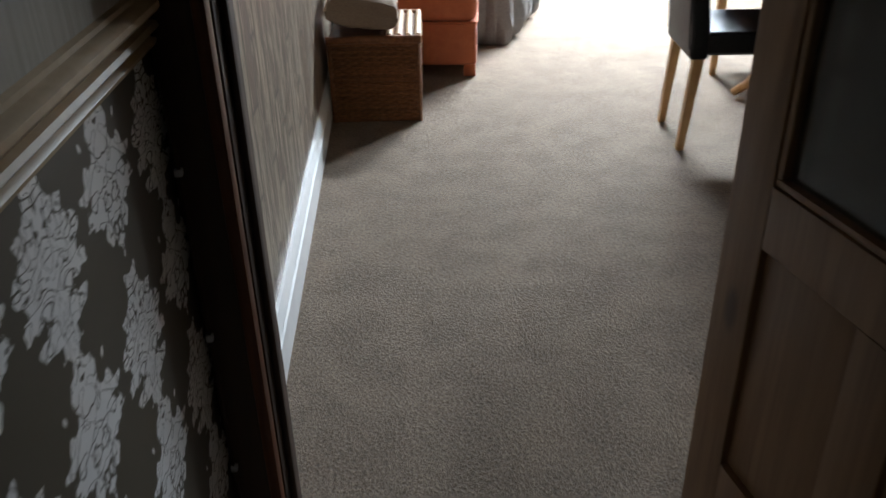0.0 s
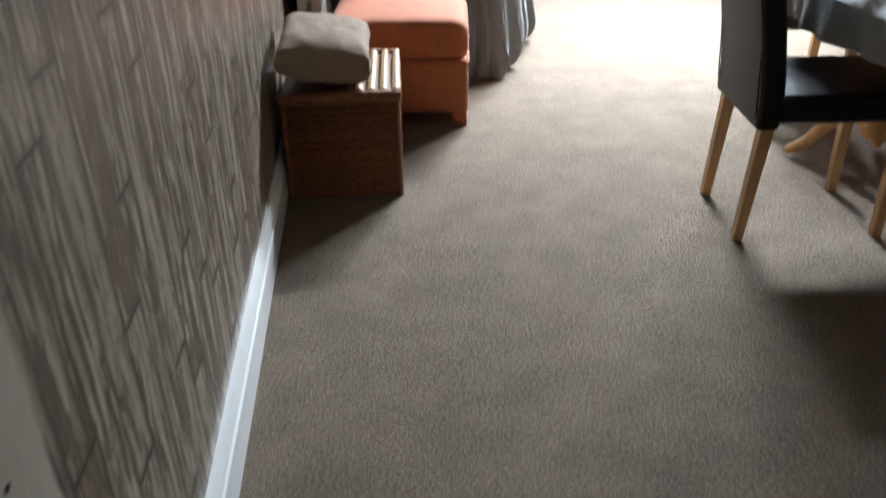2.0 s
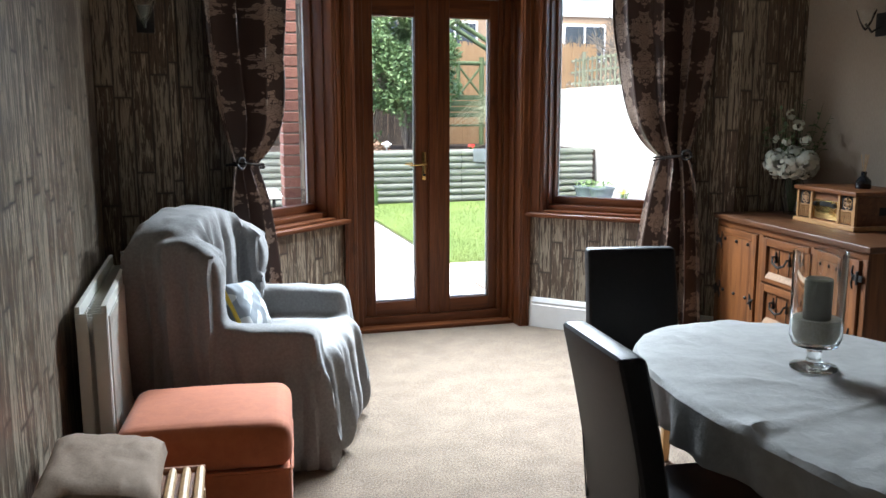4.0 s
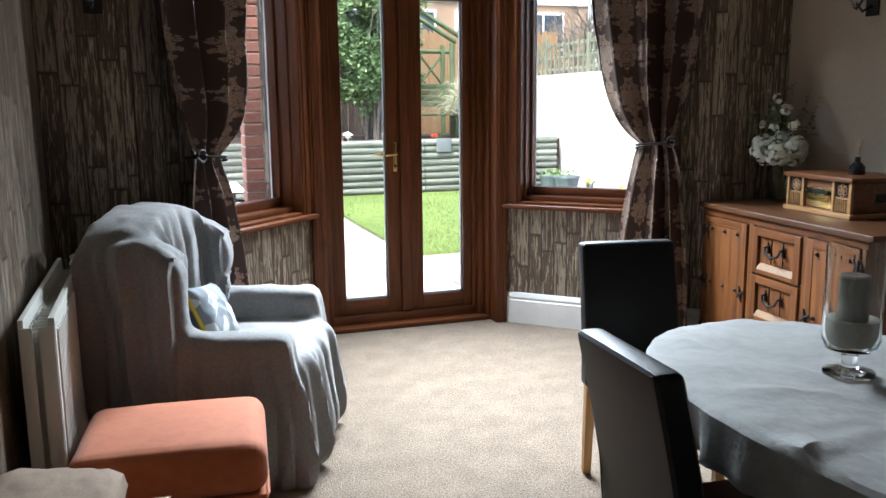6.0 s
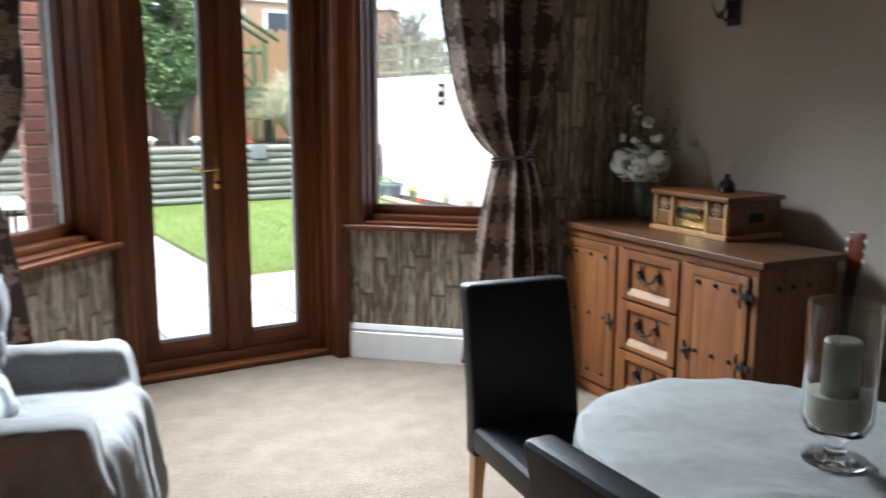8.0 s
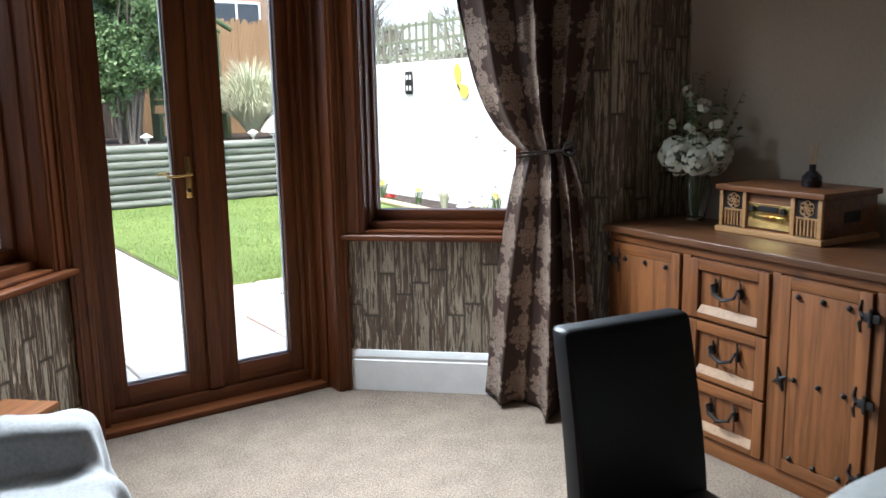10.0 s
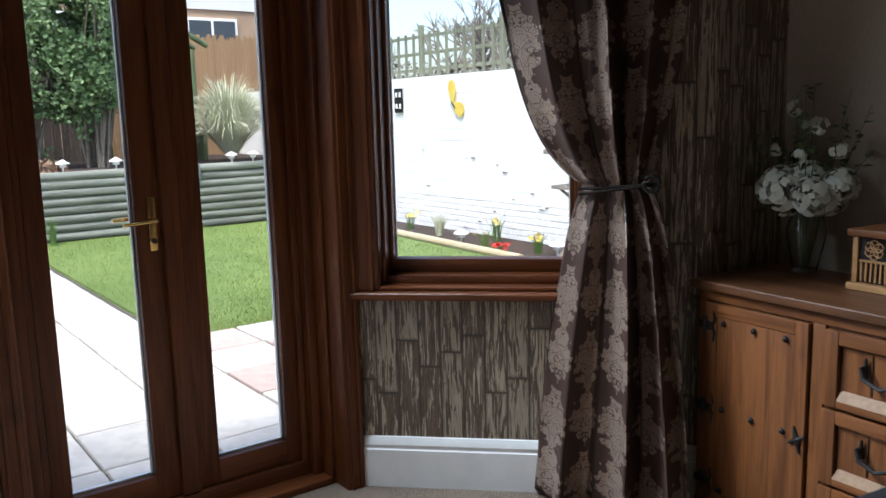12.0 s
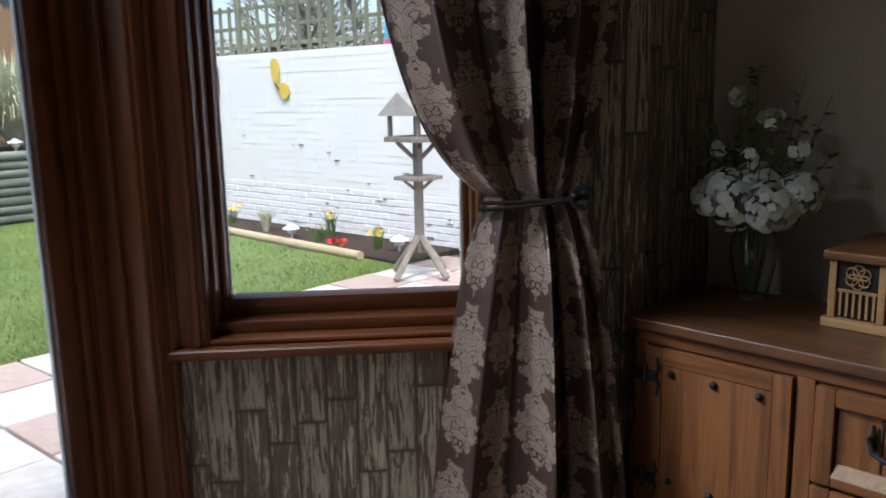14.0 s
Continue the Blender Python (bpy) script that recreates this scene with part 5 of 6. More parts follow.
pl = thing("wall_plaque", pose(5.05, 16.52, 0.68), "small grey slate plaque on the log wall", "plaque")
part("plate", bx(bmesh.new(), -0.14, 0.14, -0.012, 0, -0.12, 0.12, 0.006), surface("slate", (0.12, 0.14, 0.15), (0.2, 0.22, 0.23), 20, 0.6), pl)


# white boundary wall along the right
ww = structure("wall_garden", bx(bmesh.new(), 7.47, 7.68, 7.6, 26, G, 1.93), WHITEBRICK, "white painted brick boundary wall, paint flaking at the foot")
wb = {k: to_mesh(bx(bmesh.new(), 0, 0.022, 0.004, 0.221, 0.004, 0.071, 0.005, 1), "brick", WHITEBRICK) for k in (0,)}
joined = bmesh.new()
count = 0
for r in range(27):
    for k in range(42):
        y, z = 9.4 + k * 0.226 + (r % 2) * 0.113, G + r * 0.0765
        if z + 0.07 > 1.92:
            continue
        if z < 0.35 and y < 16 and count < 290:
            o = new("brick", wb[0])
            o.parent = ww
            o.matrix_basis = pose(7.458 + rg.uniform(-0.003, 0.004), y, z)
            count += 1
        else:
            d = rg.uniform(-0.002, 0.003)
            bx(joined, 7.464 + d, 7.475, y + 0.003, y + 0.223, z + 0.003, z + 0.073)
tagged(part("brickwork", joined, WHITEBRICK, ww), kind="stuff")
pits = bmesh.new()
for k in range(44):
    y, z = rg.uniform(10, 14.5), G + 1.1 * rg.random() ** 2.2
    bx(pits, 7.450, 7.463, y, y + rg.uniform(0.02, 0.09), z, z + rg.uniform(0.006, 0.018))
part("flaked_patches", pits, surface("bare_brick_pits", (0.16, 0.13, 0.12), (0.28, 0.23, 0.2), 40, 0.9), ww)


def trellis():
    t = thing("trellis_fence", pose(7.56, 8.0, 1.93), "weathered green-grey trellis fence on top of the white wall", "fence")
    mt = surface("weathered_trellis", (0.13, 0.14, 0.095), (0.25, 0.26, 0.19), 14, 0.85, stretch=(1, 1, 0.2), vary=0.3)
    slat = to_mesh(bx(bmesh.new(), -0.01, 0.01, 0, 0.05, 0.0, 0.6, 0.003, 1), "slat", mt)
    post = to_mesh(bx(bmesh.new(), -0.03, 0.03, -0.01, 0.06, 0.0, 0.7, 0.004, 1), "post", mt)
    for k in range(48):
        o = new("slat" if k % 9 else "post", slat if k % 9 else post)
        o.parent = t
        o.matrix_basis = pose(0, 1.0 + k * 0.19, 0)
    for z in (0.08, 0.30, 0.53):
        part("rail", bx(bmesh.new(), 0.012, 0.032, 1.0, 10.2, z, z + 0.045, 0.003, 1), mt, t)


trellis()


def leafy(name, m, rx, ry, rz, n, size, mat_leaf, label, z0=0.0, trunk=True, holes=1.5):
    """A shrub: stems with a cloud of single leaves, uneven and gappy."""
    s = thing(name, m, label, "shrub")
    st = bmesh.new()
    for k in range(20):
        a = rg.uniform(0, 6.28)
        p = [(0.15 * math.cos(a), 0.15 * math.sin(a), 0)]
        for q in range(1, 5):
            f = q / 4
            p.append((rx * 0.7 * f * math.cos(a) + rg.uniform(-0.1, 0.1), ry * 0.7 * f * math.sin(a) + rg.uniform(-0.1, 0.1), (z0 + 2 * rz * 0.85) * f))
        tube(st, p, 0.03, 6, 0.006)
    part("trunk", st, TWIG, s)
    bm = bmesh.new()
    done = 0
    while done < n:
        d = Vector((rg.gauss(0, 1), rg.gauss(0, 1), rg.gauss(0, 1))).normalized() * rg.random() ** 0.45
        p = Vector((d.x * rx, d.y * ry, z0 + rz + d.z * rz))
        if noise.noise(p * holes) < -0.06 or d.length > 0.82 + 0.3 * noise.noise(p * 2.3):
            continue
        L = size * rg.uniform(0.6, 1.3)
        u = Vector((rg.gauss(0, 1), rg.gauss(0, 1), rg.gauss(0, 0.7))).normalized()
        v = u.orthogonal().normalized()
        v.rotate(Matrix.Rotation(rg.uniform(0, 6), 3, u))
        bm.faces.new([bm.verts.new(p + u * L * a + v * L * b) for a, b in ((0, 0), (0.45, 0.3), (1, 0), (0.45, -0.3))])
        done += 1
    part("crown", bm, mat_leaf, s, "", False)
    return s


leafy("shrub", pose(4.15, 17.95, 0.75), 1.25, 0.8, 1.75, 19000, 0.085, LEAF, "tall leafy green shrub in the raised bed", 0.25, True, 1.4)
leafy("shrub", pose(3.2, 18.1, 0.75), 0.9, 0.6, 1.2, 7000, 0.08, LEAF, "lower leafy green shrub in the raised bed", -0.2, True, 1.5)
leafy("shrub", pose(2.3, 18.6, 0.75), 1.6, 1.0, 1.9, 14000, 0.09, LEAF, "tall leafy green shrub in the raised bed", 0.0)
leafy("ivy_hedge", pose(8.6, 16.0, 1.2), 0.8, 6.5, 0.55, 4500, 0.08, TWIG, "tangled hedge behind the trellis", 0.0)


def pampas():
    p = thing("pampas_grass", pose(6.05, 17.4, 0.75), "clump of pale arching pampas grass", "grass")
    bm = bmesh.new()
    for k in range(1700):
        a, reach, h = rg.uniform(0, 6.28), rg.uniform(0.3, 1.3), rg.uniform(0.75, 1.25)
        w = rg.uniform(0.009, 0.018)
        c, s = math.cos(a), math.sin(a)
        last = None
        for q in range(6):
            f = q / 5
            x, y, z = c * reach * f, s * reach * f, h * (2.3 * f - (0.9 + 0.75 * reach) * f * f)
            e = [bm.verts.new((x - s * w * (1 - f), y + c * w * (1 - f), z)), bm.verts.new((x + s * w * (1 - f) + 0.002, y - c * w * (1 - f), z))]
            if last:
                bm.faces.new((last[0], last[1], e[1], e[0]))
            last = e
    part("blades", bm, PALE, p, "", False)


pampas()


def arbour():
    a = thing("garden_arbour", pose(5.35, 19.0, 0.75), "rustic green timber arbour with lattice back", "arbour")
    for x in (-0.75, 0.75):
        for y in (0.0, 0.6):
            part("post", tube(bmesh.new(), [(x, y, 0), (x, y, 1.88)], 0.055, 10), GREENWOOD, a)
        for y in (0, 0.6):
            part("rafter", tube(bmesh.new(), [(x * 1.4, y, 1.95), (0, y, 2.56)], 0.048, 8), GREENWOOD, a)
        part("lattice_post", tube(bmesh.new(), [(x * 0.3, 0.6, 1.0), (x * 0.3, 0.6, 1.75)], 0.045, 8), GREENWOOD, a)
        for z0, z1 in ((1.1, 1.65), (1.65, 1.1)):
            part("cross_brace", tube(bmesh.new(), [(x * 0.35, 0.6, z0), (x * 0.95, 0.6, z1)], 0.026, 8), GREENWOOD, a)
    part("tie_beam", tube(bmesh.new(), [(-1, 0.6, 1.75), (1, 0.6, 1.75)], 0.045, 8), GREENWOOD, a)
    part("ridge", tube(bmesh.new(), [(0, -0.1, 2.58), (0, 0.7, 2.58)], 0.05, 8), GREENWOOD, a)
    b = thing("garden_bench", pose(5.4, 18.75, 0.75), "green slatted garden bench in the arbour", "bench")
    for k in range(4):
        part("back_slat", bx(bmesh.new(), -0.65, 0.65, 0.0, 0.03, 0.60 + k * 0.118, 0.70 + k * 0.118, 0.006), GREENWOOD, b)
    part("seat", bx(bmesh.new(), -0.65, 0.65, -0.42, 0.0, 0.42, 0.46, 0.008), GREENWOOD, b)
    for x in (-0.6, 0.6):
        part("leg", bx(bmesh.new(), x - 0.035, x + 0.035, -0.4, 0.0, 0, 0.42, 0.006), GREENWOOD, b)
        part("back_post", bx(bmesh.new(), x - 0.03, x + 0.03, 0.03, 0.07, 0, 1.08, 0.006), GREENWOOD, b)


arbour()
sc = thing("reed_fence", pose(0, 20.4, 0.75), "tan reed screen fence at the end of the garden", "fence")
for k in range(12):
    bm = bmesh.new()
    for j in range(12):
        x = 4.9 + k * 0.36 + j * 0.03
        h = 2.25 + rg.uniform(-0.06, 0.06)
        bx(bm, x, x + 0.026, rg.uniform(-0.012, 0), 0.02, 0, h)
    part("reed_bundle", bm, REED, sc)


# added boards whose dark colour gives the deep shade behind the shrubs
bf = thing("board_fence", pose(-3.0, 20.45, 0.75), "dark brown boards at the end of the garden, added for the shade behind the shrubs", "fence")
fb = to_mesh(bx(bmesh.new(), 0.004, 0.146, 0, 0.02, 0, 1.75, 0.004, 1), "board", surface("shade_dark_board", (0.034, 0.026, 0.021), (0.07, 0.053, 0.042), 14, 0.85, stretch=(1, 1, 0.15), vary=0.4))
for k in range(52):
    o = new("board", fb)
    o.parent = bf
    o.matrix_basis = pose(k * 0.15, 0.012 * (k % 2), 0)


def far_house():
    h = thing("house", pose(12.4, 34, 0), "distant brick house with white windows", "house")
    part("wall", bx(bmesh.new(), -7, 5, 0, 6, -1, 5.3), surface("buff_brick", (0.30, 0.20, 0.13), (0.42, 0.30, 0.20), 25, 0.9), h)
    part("upper_wall", bx(bmesh.new(), -7.05, 5.05, -0.06, 6, 5.3, 8.0), surface("white_render", (0.7, 0.7, 0.69), (0.78, 0.78, 0.77), 10, 0.8), h)
    bm = bmesh.new()
    v = [bm.verts.new(c) for c in ((-7.4, -0.5, 8), (5.4, -0.5, 8), (5.4, 6.5, 8), (-7.4, 6.5, 8), (-7.4, 3, 10.6), (5.4, 3, 10.6))]
    for f in ((0, 1, 5, 4), (2, 3, 4, 5), (0, 4, 3), (1, 2, 5), (0, 3, 2, 1)):
        bm.faces.new([v[k] for k in f])
    part("roof", bm, surface("roof_tile", (0.2, 0.1, 0.07), (0.3, 0.16, 0.11), 20, 0.9), h)
    dark = surface("dark_pane", (0.03, 0.04, 0.05), (0.05, 0.06, 0.08), 4, 0.1, bump=0)
    for x in (-5.2, -2.6, 0.1, 2.9):
        for z in (3.5, 6.0):
            w = part("window", bx(bmesh.new(), x - 0.95, x + 0.95, -0.12, 0.02, z, z + 1.5, 0.02), WHITE, h)
            for q in (-0.45, 0.45):
                part("pane", bx(bmesh.new(), x + q - 0.4, x + q + 0.4, -0.14, -0.1, z + 0.1, z + 1.4), dark, w)


far_house()


def bare_tree(m, seed):
    r2 = random.Random(seed)
    t = thing("bare_tree", m, "leafless tree with fine grey twigs", "tree")
    bm = bmesh.new()

    def grow(p, d, ln, rad, depth):
        q = p + d * ln
        tube(bm, [p, p + d * ln * 0.5 + Vector((r2.uniform(-1, 1), r2.uniform(-1, 1), 0)) * ln * 0.06, q], rad, 5, rad * 0.65)
        if depth:
            for _ in range(3 if depth > 2 else 4):
                e = (d + Vector((r2.gauss(0, 0.45), r2.gauss(0, 0.45), r2.gauss(0.12, 0.3)))).normalized()
                grow(q, e, ln * r2.uniform(0.6, 0.85), rad * 0.6, depth - 1)

    grow(Vector((0, 0, 0)), Vector((0, 0, 1)), 1.1, 0.09, 5)
    part("branches", bm, TWIG, t)


for k, (x, y) in enumerate(((9.4, 14.2), (9.2, 16.4), (9.6, 18.8), (10.5, 21.5), (11.5, 25.5))):
    bare_tree(pose(x, y, 0), 3 + 2 * k)


def bird_table():
    b = thing("bird_table", pose(6.36, 10.08, G) @ Matrix.Diagonal((1, 1, 1.09, 1)), "wooden bird table with a roof, on splayed feet", "bird table")
    for a in (0.0, 1.57, 3.14, 4.71):
        part("foot", tube(bmesh.new(), [(0.0, 0, 0.34), (0.31 * math.cos(a), 0.31 * math.sin(a), 0.02)], 0.028, 6), GREYWOOD, b)
    part("post", bx(bmesh.new(), -0.03, 0.03, -0.03, 0.03, 0.2, 1.08, 0.004), GREYWOOD, b)
    part("lower_tray", bx(bmesh.new(), -0.15, 0.15, -0.15, 0.15, 0.78, 0.81, 0.004), GREYWOOD, b)
    part("tray", bx(bmesh.new(), -0.2, 0.2, -0.2, 0.2, 1.08, 1.12, 0.004), GREYWOOD, b)
    for s in (-1, 1):
        part("brace", tube(bmesh.new(), [(0, 0, 0.92), (s * 0.15, -s * 0.1, 1.08)], 0.02, 6), GREYWOOD, b)
        part("brace", tube(bmesh.new(), [(0, 0, 0.68), (s * 0.1, -s * 0.08, 0.78)], 0.015, 6), GREYWOOD, b)
    for x in (-0.16, 0.16):
        for y in (-0.16, 0.16):
            part("roof_post", bx(bmesh.new(), x - 0.015, x + 0.015, y - 0.015, y + 0.015, 1.12, 1.29), GREYWOOD, b)
    bm = bmesh.new()
    v = [bm.verts.new(c) for c in ((-0.23, -0.24, 1.28), (0.23, -0.24, 1.28), (0.23, 0.24, 1.28), (-0.23, 0.24, 1.28), (-0.23, 0, 1.46), (0.23, 0, 1.46))]
    for f in ((0, 1, 5, 4), (2, 3, 4, 5), (0, 4, 3), (1, 2, 5), (0, 3, 2, 1)):
        bm.faces.new([v[k] for k in f])
    part("roof", bm, surface("pale_roof_board", (0.30, 0.285, 0.26), (0.42, 0.40, 0.37), 12, 0.8), b)


bird_table()
be = thing("border_edging", pose(0, 0, G), "round pale log edging the flower border", "edging")
part("log", tube(bmesh.new(), [(6.56, 11.05, 0.04), (6.67, 12.8, 0.04), (6.9, 15.6, 0.04)], 0.045, 10), surface("pale_log", (0.42, 0.33, 0.2), (0.55, 0.45, 0.3), 12, 0.8), be)
bm = bx(bmesh.new(), 6.6, 7.44, 10.55, 16.5, G - 0.02, G + 0.03)
for v in bm.verts:
    if v.co.x < 7 and v.co.y > 12:
        v.co.x = 6.97
structure("border_soil", bm, SOIL, "dark flower border soil along the wall")
GREENLEAF = surface("daffodil_leaf", (0.07, 0.14, 0.035), (0.13, 0.22, 0.06), 10, 0.6, bump=0)


def clump(name, x, y, z, label, cols, n=28, h=0.25, fl=7):
    c = thing(name, pose(x, y, z), label, "plant")
    bm = bmesh.new()
    for k in range(n):
        a, r = rg.uniform(0, 6.28), rg.uniform(0.02, 0.16)
        tube(bm, [(0.03 * math.cos(a), 0.03 * math.sin(a), 0), (r * 0.5 * math.cos(a), r * 0.5 * math.sin(a), h * 0.7), (r * math.cos(a), r * math.sin(a), h * rg.uniform(0.7, 1.1))], 0.006, 4, 0.001)
    part("leaves", bm, GREENLEAF if cols != 0 else PALE, c)
    if fl and cols:
        mt = surface("bloom_" + name, cols, tuple(min(1, q * 1.2) for q in cols), 20, 0.6, bump=0)
        for k in range(fl):
            a, r = rg.uniform(0, 6.28), rg.uniform(0, 0.13)
            bm = bmesh.new()
            for q in range(6):
                t = q * math.tau / 6
                bm.faces.new([bm.verts.new((0.03 * u * math.cos(t + w), 0.03 * u * math.sin(t + w), zz)) for u, w, zz in ((0.15, 0, 0), (1, -0.4, 0.012), (1.15, 0, 0.008), (1, 0.4, 0.012))])
            part("flower", bm, mt, c).matrix_basis = pose(r * math.cos(a), r * math.sin(a), h * rg.uniform(0.75, 1.05), rg.uniform(20, 70), 0, rg.uniform(0, 360))


YEL, RED = (0.7, 0.5, 0.03), (0.55, 0.02, 0.015)
clump("daffodils", 6.95, 11.2, G, "clump of yellow daffodils in the border", YEL)
clump("primroses", 6.75, 11.65, G, "red primroses in the border", RED, 20, 0.10, 12)
clump("daffodils", 7.1, 13.9, G, "clump of yellow daffodils in the border", YEL)
clump("primroses", 6.95, 14.4, G, "red primroses in the border", RED, 20, 0.10, 12)
clump("ornamental_grass", 7.0, 13.1, G, "pale straw tufted grass in the border", 0, 110, 0.28, 0)
clump("daffodils", 7.2, 12.2, G, "clump of yellow daffodils in the border", YEL, 30, 0.3, 6)
clump("daffodils", 7.1, 14.9, G, "clump of yellow daffodils in the border", YEL, 34, 0.3, 9)
clump("daffodils", 6.85, 12.0, G, "green daffodil leaves in the border", YEL, 24, 0.22, 2)
clump("daffodils", 3.05, 16.25, G, "green daffodil leaves by the log wall", YEL, 30, 0.4, 0)
clump("primroses", 4.95, 16.75, 0.75, "red flowers on the raised bed", RED, 16, 0.1, 10)


DRY = surface("dry_leaf", (0.16, 0.09, 0.055), (0.27, 0.17, 0.11), 12, 0.85, bump=0)
dl = thing("dry_plant", pose(2.95, 16.85, 0.75), "heap of dry brown foliage on the raised bed", "plant")
bm = bmesh.new()
for k in range(700):
    a, q = rg.uniform(0, 6.28), rg.random() ** 0.5
    o = Vector((0.5 * q * math.cos(a), 0.2 * q * math.sin(a), 0.26 * (1 - q * q) * rg.random()))
    u = Vector((rg.gauss(0, 1), rg.gauss(0, 1), rg.gauss(0.2, 0.6))).normalized() * rg.uniform(0.05, 0.1)
    v = u.orthogonal() * 0.3
    bm.faces.new([bm.verts.new(o), bm.verts.new(o + u * 0.5 + v), bm.verts.new(o + u), bm.verts.new(o + u * 0.5 - v)])
part("foliage", bm, DRY, dl, "", False)
gp = thing("garden_post", pose(2.42, 16.95, 0.75), "pale green garden post wound with rope", "post")
part("post", bx(bmesh.new(), -0.04, 0.04, -0.04, 0.04, 0, 2.6, 0.006), GREENWOOD, gp)
part("rope", tube(bmesh.new(), [(-0.1 + 0.03 * math.cos(k * 0.7), 0.03 * math.sin(k * 0.7), k * 0.035) for k in range(74)], 0.022, 6), GREYWOOD, gp)


def solar_lamp(x, y, z):
    s = thing("solar_lamp", pose(x, y, z), "small white garden solar light", "lamp", "garden lights")
    part("stem", tube(bmesh.new(), [(0, 0, -0.02), (0, 0, 0.1)], 0.012, 8), WHITE, s)
    part("cap", lathe(bmesh.new(), [(0.0, 0.2), (0.09, 0.15), (0.095, 0.135), (0.05, 0.13), (0.045, 0.09), (0, 0.09)], 16), WHITE, s)


for q in ((3.35, 16.68, 0.75), (4.05, 16.68, 0.75), (5.75, 16.68, 0.75), (6.1, 16.68, 0.75), (6.85, 12.45, G), (7.0, 10.95, G)):
    solar_lamp(*q)


def butterfly():
    b = thing("butterfly_ornament", pose(7.44, 13.315, 1.54, 0, 0, 90), "yellow metal butterfly ornament on the white wall", "ornament")
    mt = surface("yellow_enamel", (0.62, 0.44, 0.06), (0.75, 0.57, 0.14), 12, 0.4, bump=0)
    for nm, ang, L, W in (("upper_wing", 84, 0.32, 0.10), ("lower_wing", 205, 0.24, 0.12)):
        bm = bmesh.new()
        vs = [bm.verts.new((L * (0.5 - 0.5 * math.cos(t)) , 0.0, W * math.sin(t) * (0.45 + 0.55 * (0.5 - 0.5 * math.cos(t))))) for t in [k * math.tau / 24 for k in range(24)]]
        bm.faces.new(vs)
        r = bmesh.ops.extrude_face_region(bm, geom=bm.faces[:])
        for v in r["geom"]:
            if isinstance(v, bmesh.types.BMVert):
                v.co.y += 0.006
        part(nm, bm, mt, b).matrix_basis = pose(0, 0, 0, 0, -ang, 0)
    part("body", tube(bmesh.new(), [(-0.05, 0, -0.05), (0.03, 0, 0.03)], 0.014, 8), IRON, b)


butterfly()
th = thing("wall_thermometer", pose(7.44, 14.59, 1.625, 0, 0, 90), "black wall plate with white figures on the white wall", "plate")
part("plate", bx(bmesh.new(), -0.1, 0.1, -0.004, 0.008, -0.17, 0.17, 0.006), IRON, th)
for x in (-0.045, 0.045):
    for z in (-0.08, 0.08):
        part("mark", bx(bmesh.new(), x - 0.025, x + 0.025, 0.008, 0.012, z - 0.035, z + 0.035, 0.003), WHITE, th)
wt = thing("toy_windmill", pose(7.58, 11.5, 1.93), "blue and pink plastic toy on the wall top", "toy")
part("sail", bx(bmesh.new(), -0.03, 0.03, -0.12, 0.12, 0.05, 0.24, 0.03, 3), surface("blue_plastic", (0.05, 0.45, 0.6), (0.08, 0.52, 0.68), 5, 0.4, bump=0), wt)
part("foot", bx(bmesh.new(), -0.04, 0.04, -0.1, 0.1, 0.0, 0.06, 0.02), surface("pink_plastic", (0.6, 0.08, 0.2), (0.65, 0.1, 0.25), 5, 0.4, bump=0), wt)


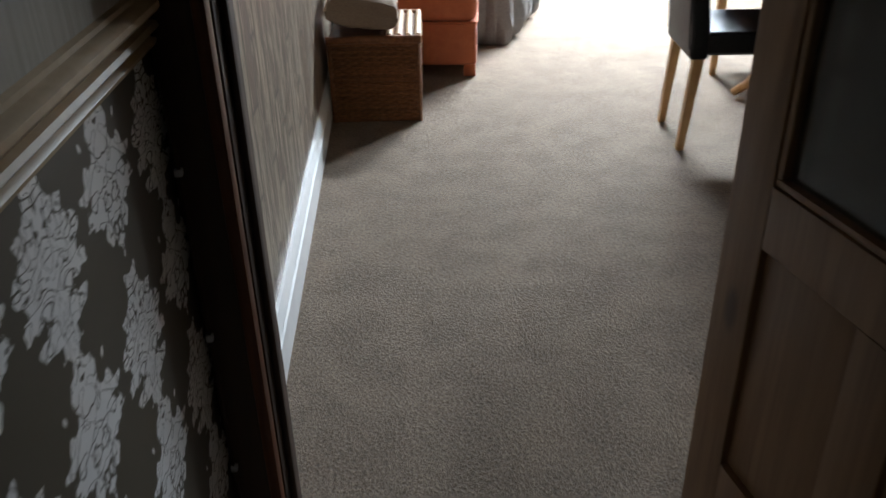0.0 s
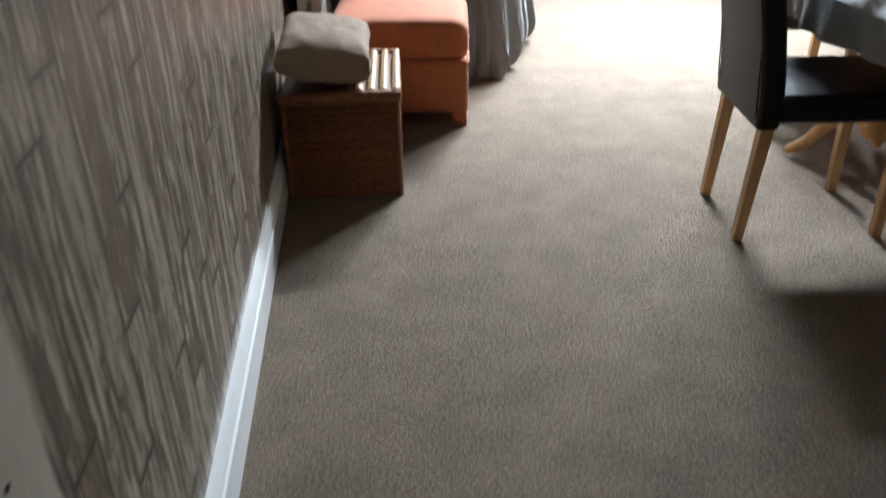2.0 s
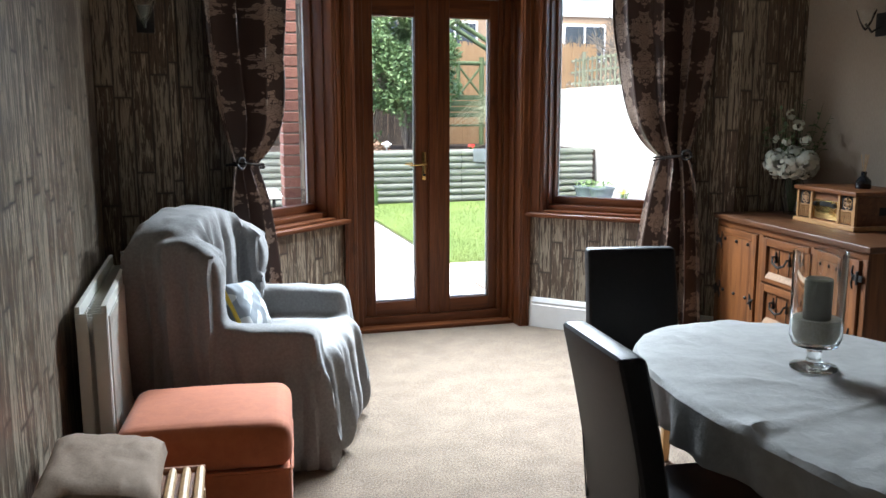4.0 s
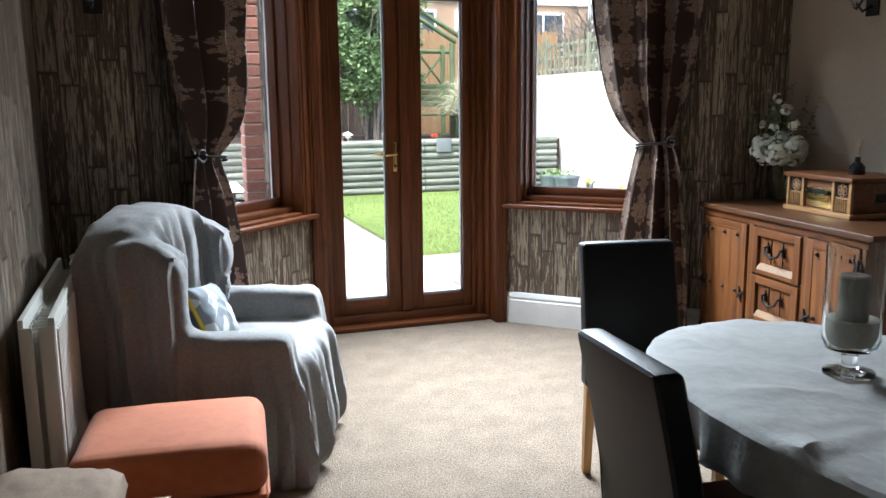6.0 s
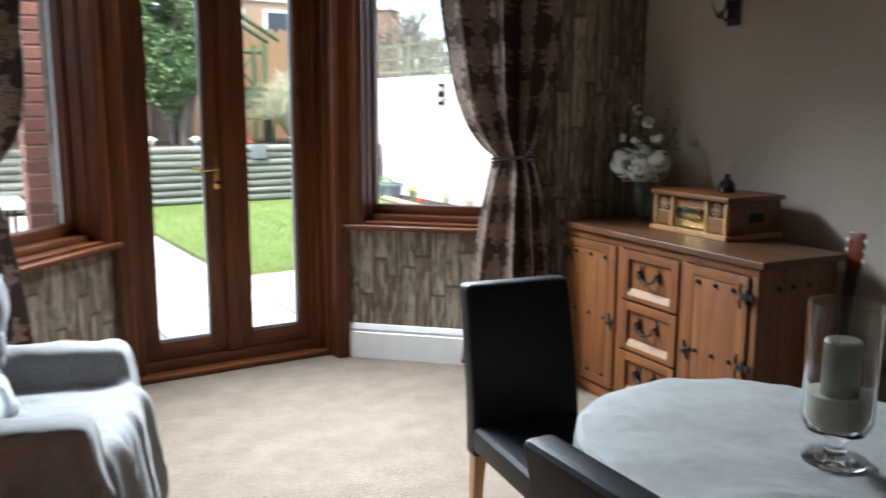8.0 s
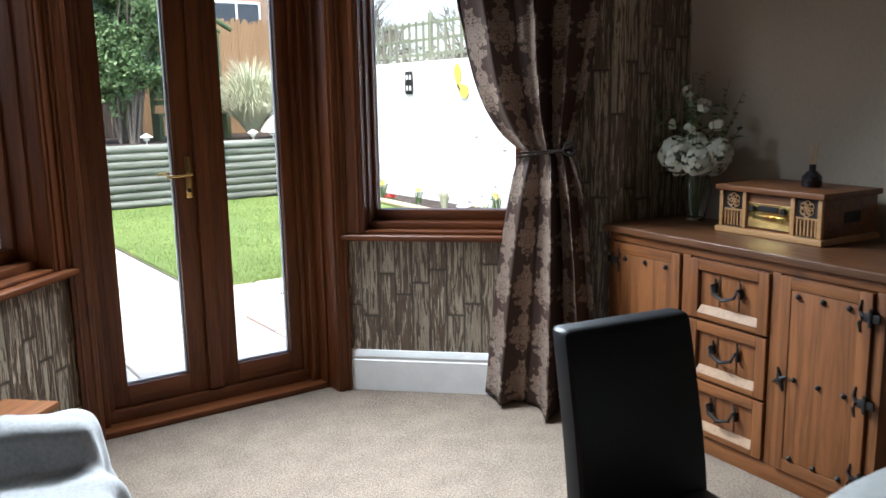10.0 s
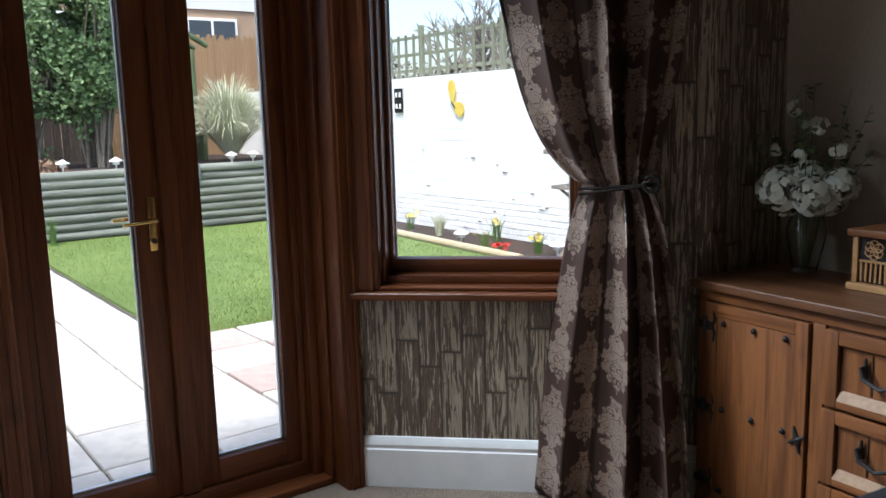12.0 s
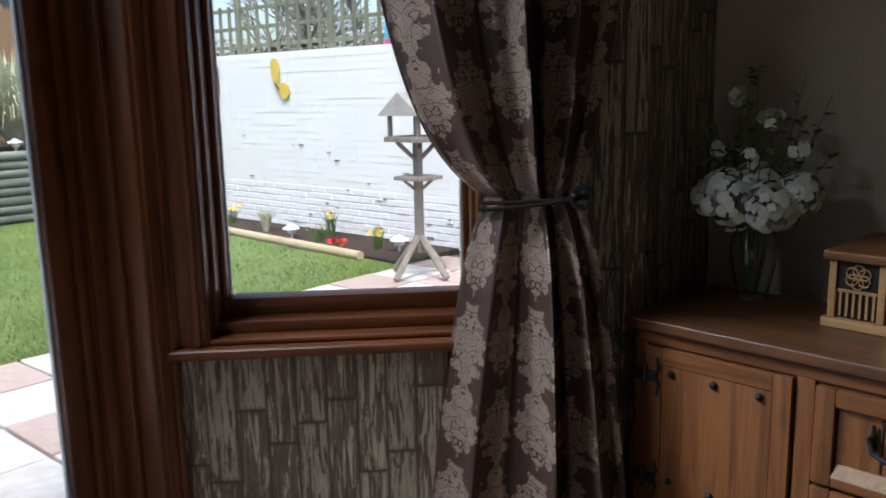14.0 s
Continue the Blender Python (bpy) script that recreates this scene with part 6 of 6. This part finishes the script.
def pot(x, y, z, r, label, glaze=((0.10, 0.13, 0.16), (0.16, 0.19, 0.22))):
    p = thing("plant_pot", pose(x, y, z), label, "plant pot", "garden pots")
    part("tub", lathe(bmesh.new(), [(0, 0), (r * 0.75, 0), (r, r * 1.1), (r * 1.08, r * 1.1), (r * 1.08, r * 1.25), (r * 0.95, r * 1.25), (r * 0.9, r * 1.05), (0, r * 1.05)], 24), surface("pot_glaze", *glaze, 8, 0.5), p)
    bm = bmesh.new()
    for k in range(60):
        a, q = rg.uniform(0, 6.28), rg.uniform(0, r)
        o = Vector((q * math.cos(a), q * math.sin(a), r * 1.05 + rg.uniform(0, 0.14)))
        u = Vector((rg.gauss(0, 1), rg.gauss(0, 1), 0.5)).normalized() * 0.05
        v = u.orthogonal() * 0.35
        bm.faces.new([bm.verts.new(o), bm.verts.new(o + u * 0.5 + v), bm.verts.new(o + u), bm.verts.new(o + u * 0.5 - v)])
    part("leaves", bm, GREENLEAF, p, "", False)


pot(7.0, 16.2, G, 0.2, "blue-grey plastic planter with green leaves")
pot(7.03, 15.6, G, 0.22, "blue-grey plastic planter with green leaves")
pot(2.62, 16.05, G, 0.19, "brown glazed pot with dry stems on the path", ((0.16, 0.11, 0.08), (0.24, 0.17, 0.13)))

# brick pier and patio table outside the left window
pr = tagged(bpydata_empty("brick_pier", pose(0.745, 8.0, G)), "red brick pier by the bay", "pier", kind="structure")
part("core", bx(bmesh.new(), 0.006, 0.124, 0.006, 0.244, 0, 2.75), MORTAR, pr)
bk = to_mesh(bx(bmesh.new(), 0, 0.13, 0, 0.25, 0.005, 0.07, 0.004, 1), "brick", BRICK)
for k in range(36):
    o = new("brick", bk)
    o.parent = pr
    o.matrix_basis = pose(rg.uniform(-0.001, 0.001), rg.uniform(-0.001, 0.001), k * 0.0755)
tb = thing("patio_table", pose(0.55, 11.3, G), "pale round-edged patio table with dark metal legs", "table")
part("tabletop", bx(bmesh.new(), -0.75, 0.45, -0.45, 0.45, 0.70, 0.735, 0.012), WHITE, tb)
for x in (-0.65, 0.35):
    for y in (-0.38, 0.38):
        part("leg", tube(bmesh.new(), [(x, y, 0), (x, y, 0.7)], 0.018, 8), IRON, tb)
fe = thing("side_fence", pose(-2.2, 8.0, G), "green-grey horizontal board garden fence", "fence")
for k in range(16):
    part("board", bx(bmesh.new(), 0, 0.02, 0, 11.5, k * 0.12, k * 0.12 + 0.115, 0.004, 1), GREENWOOD, fe)
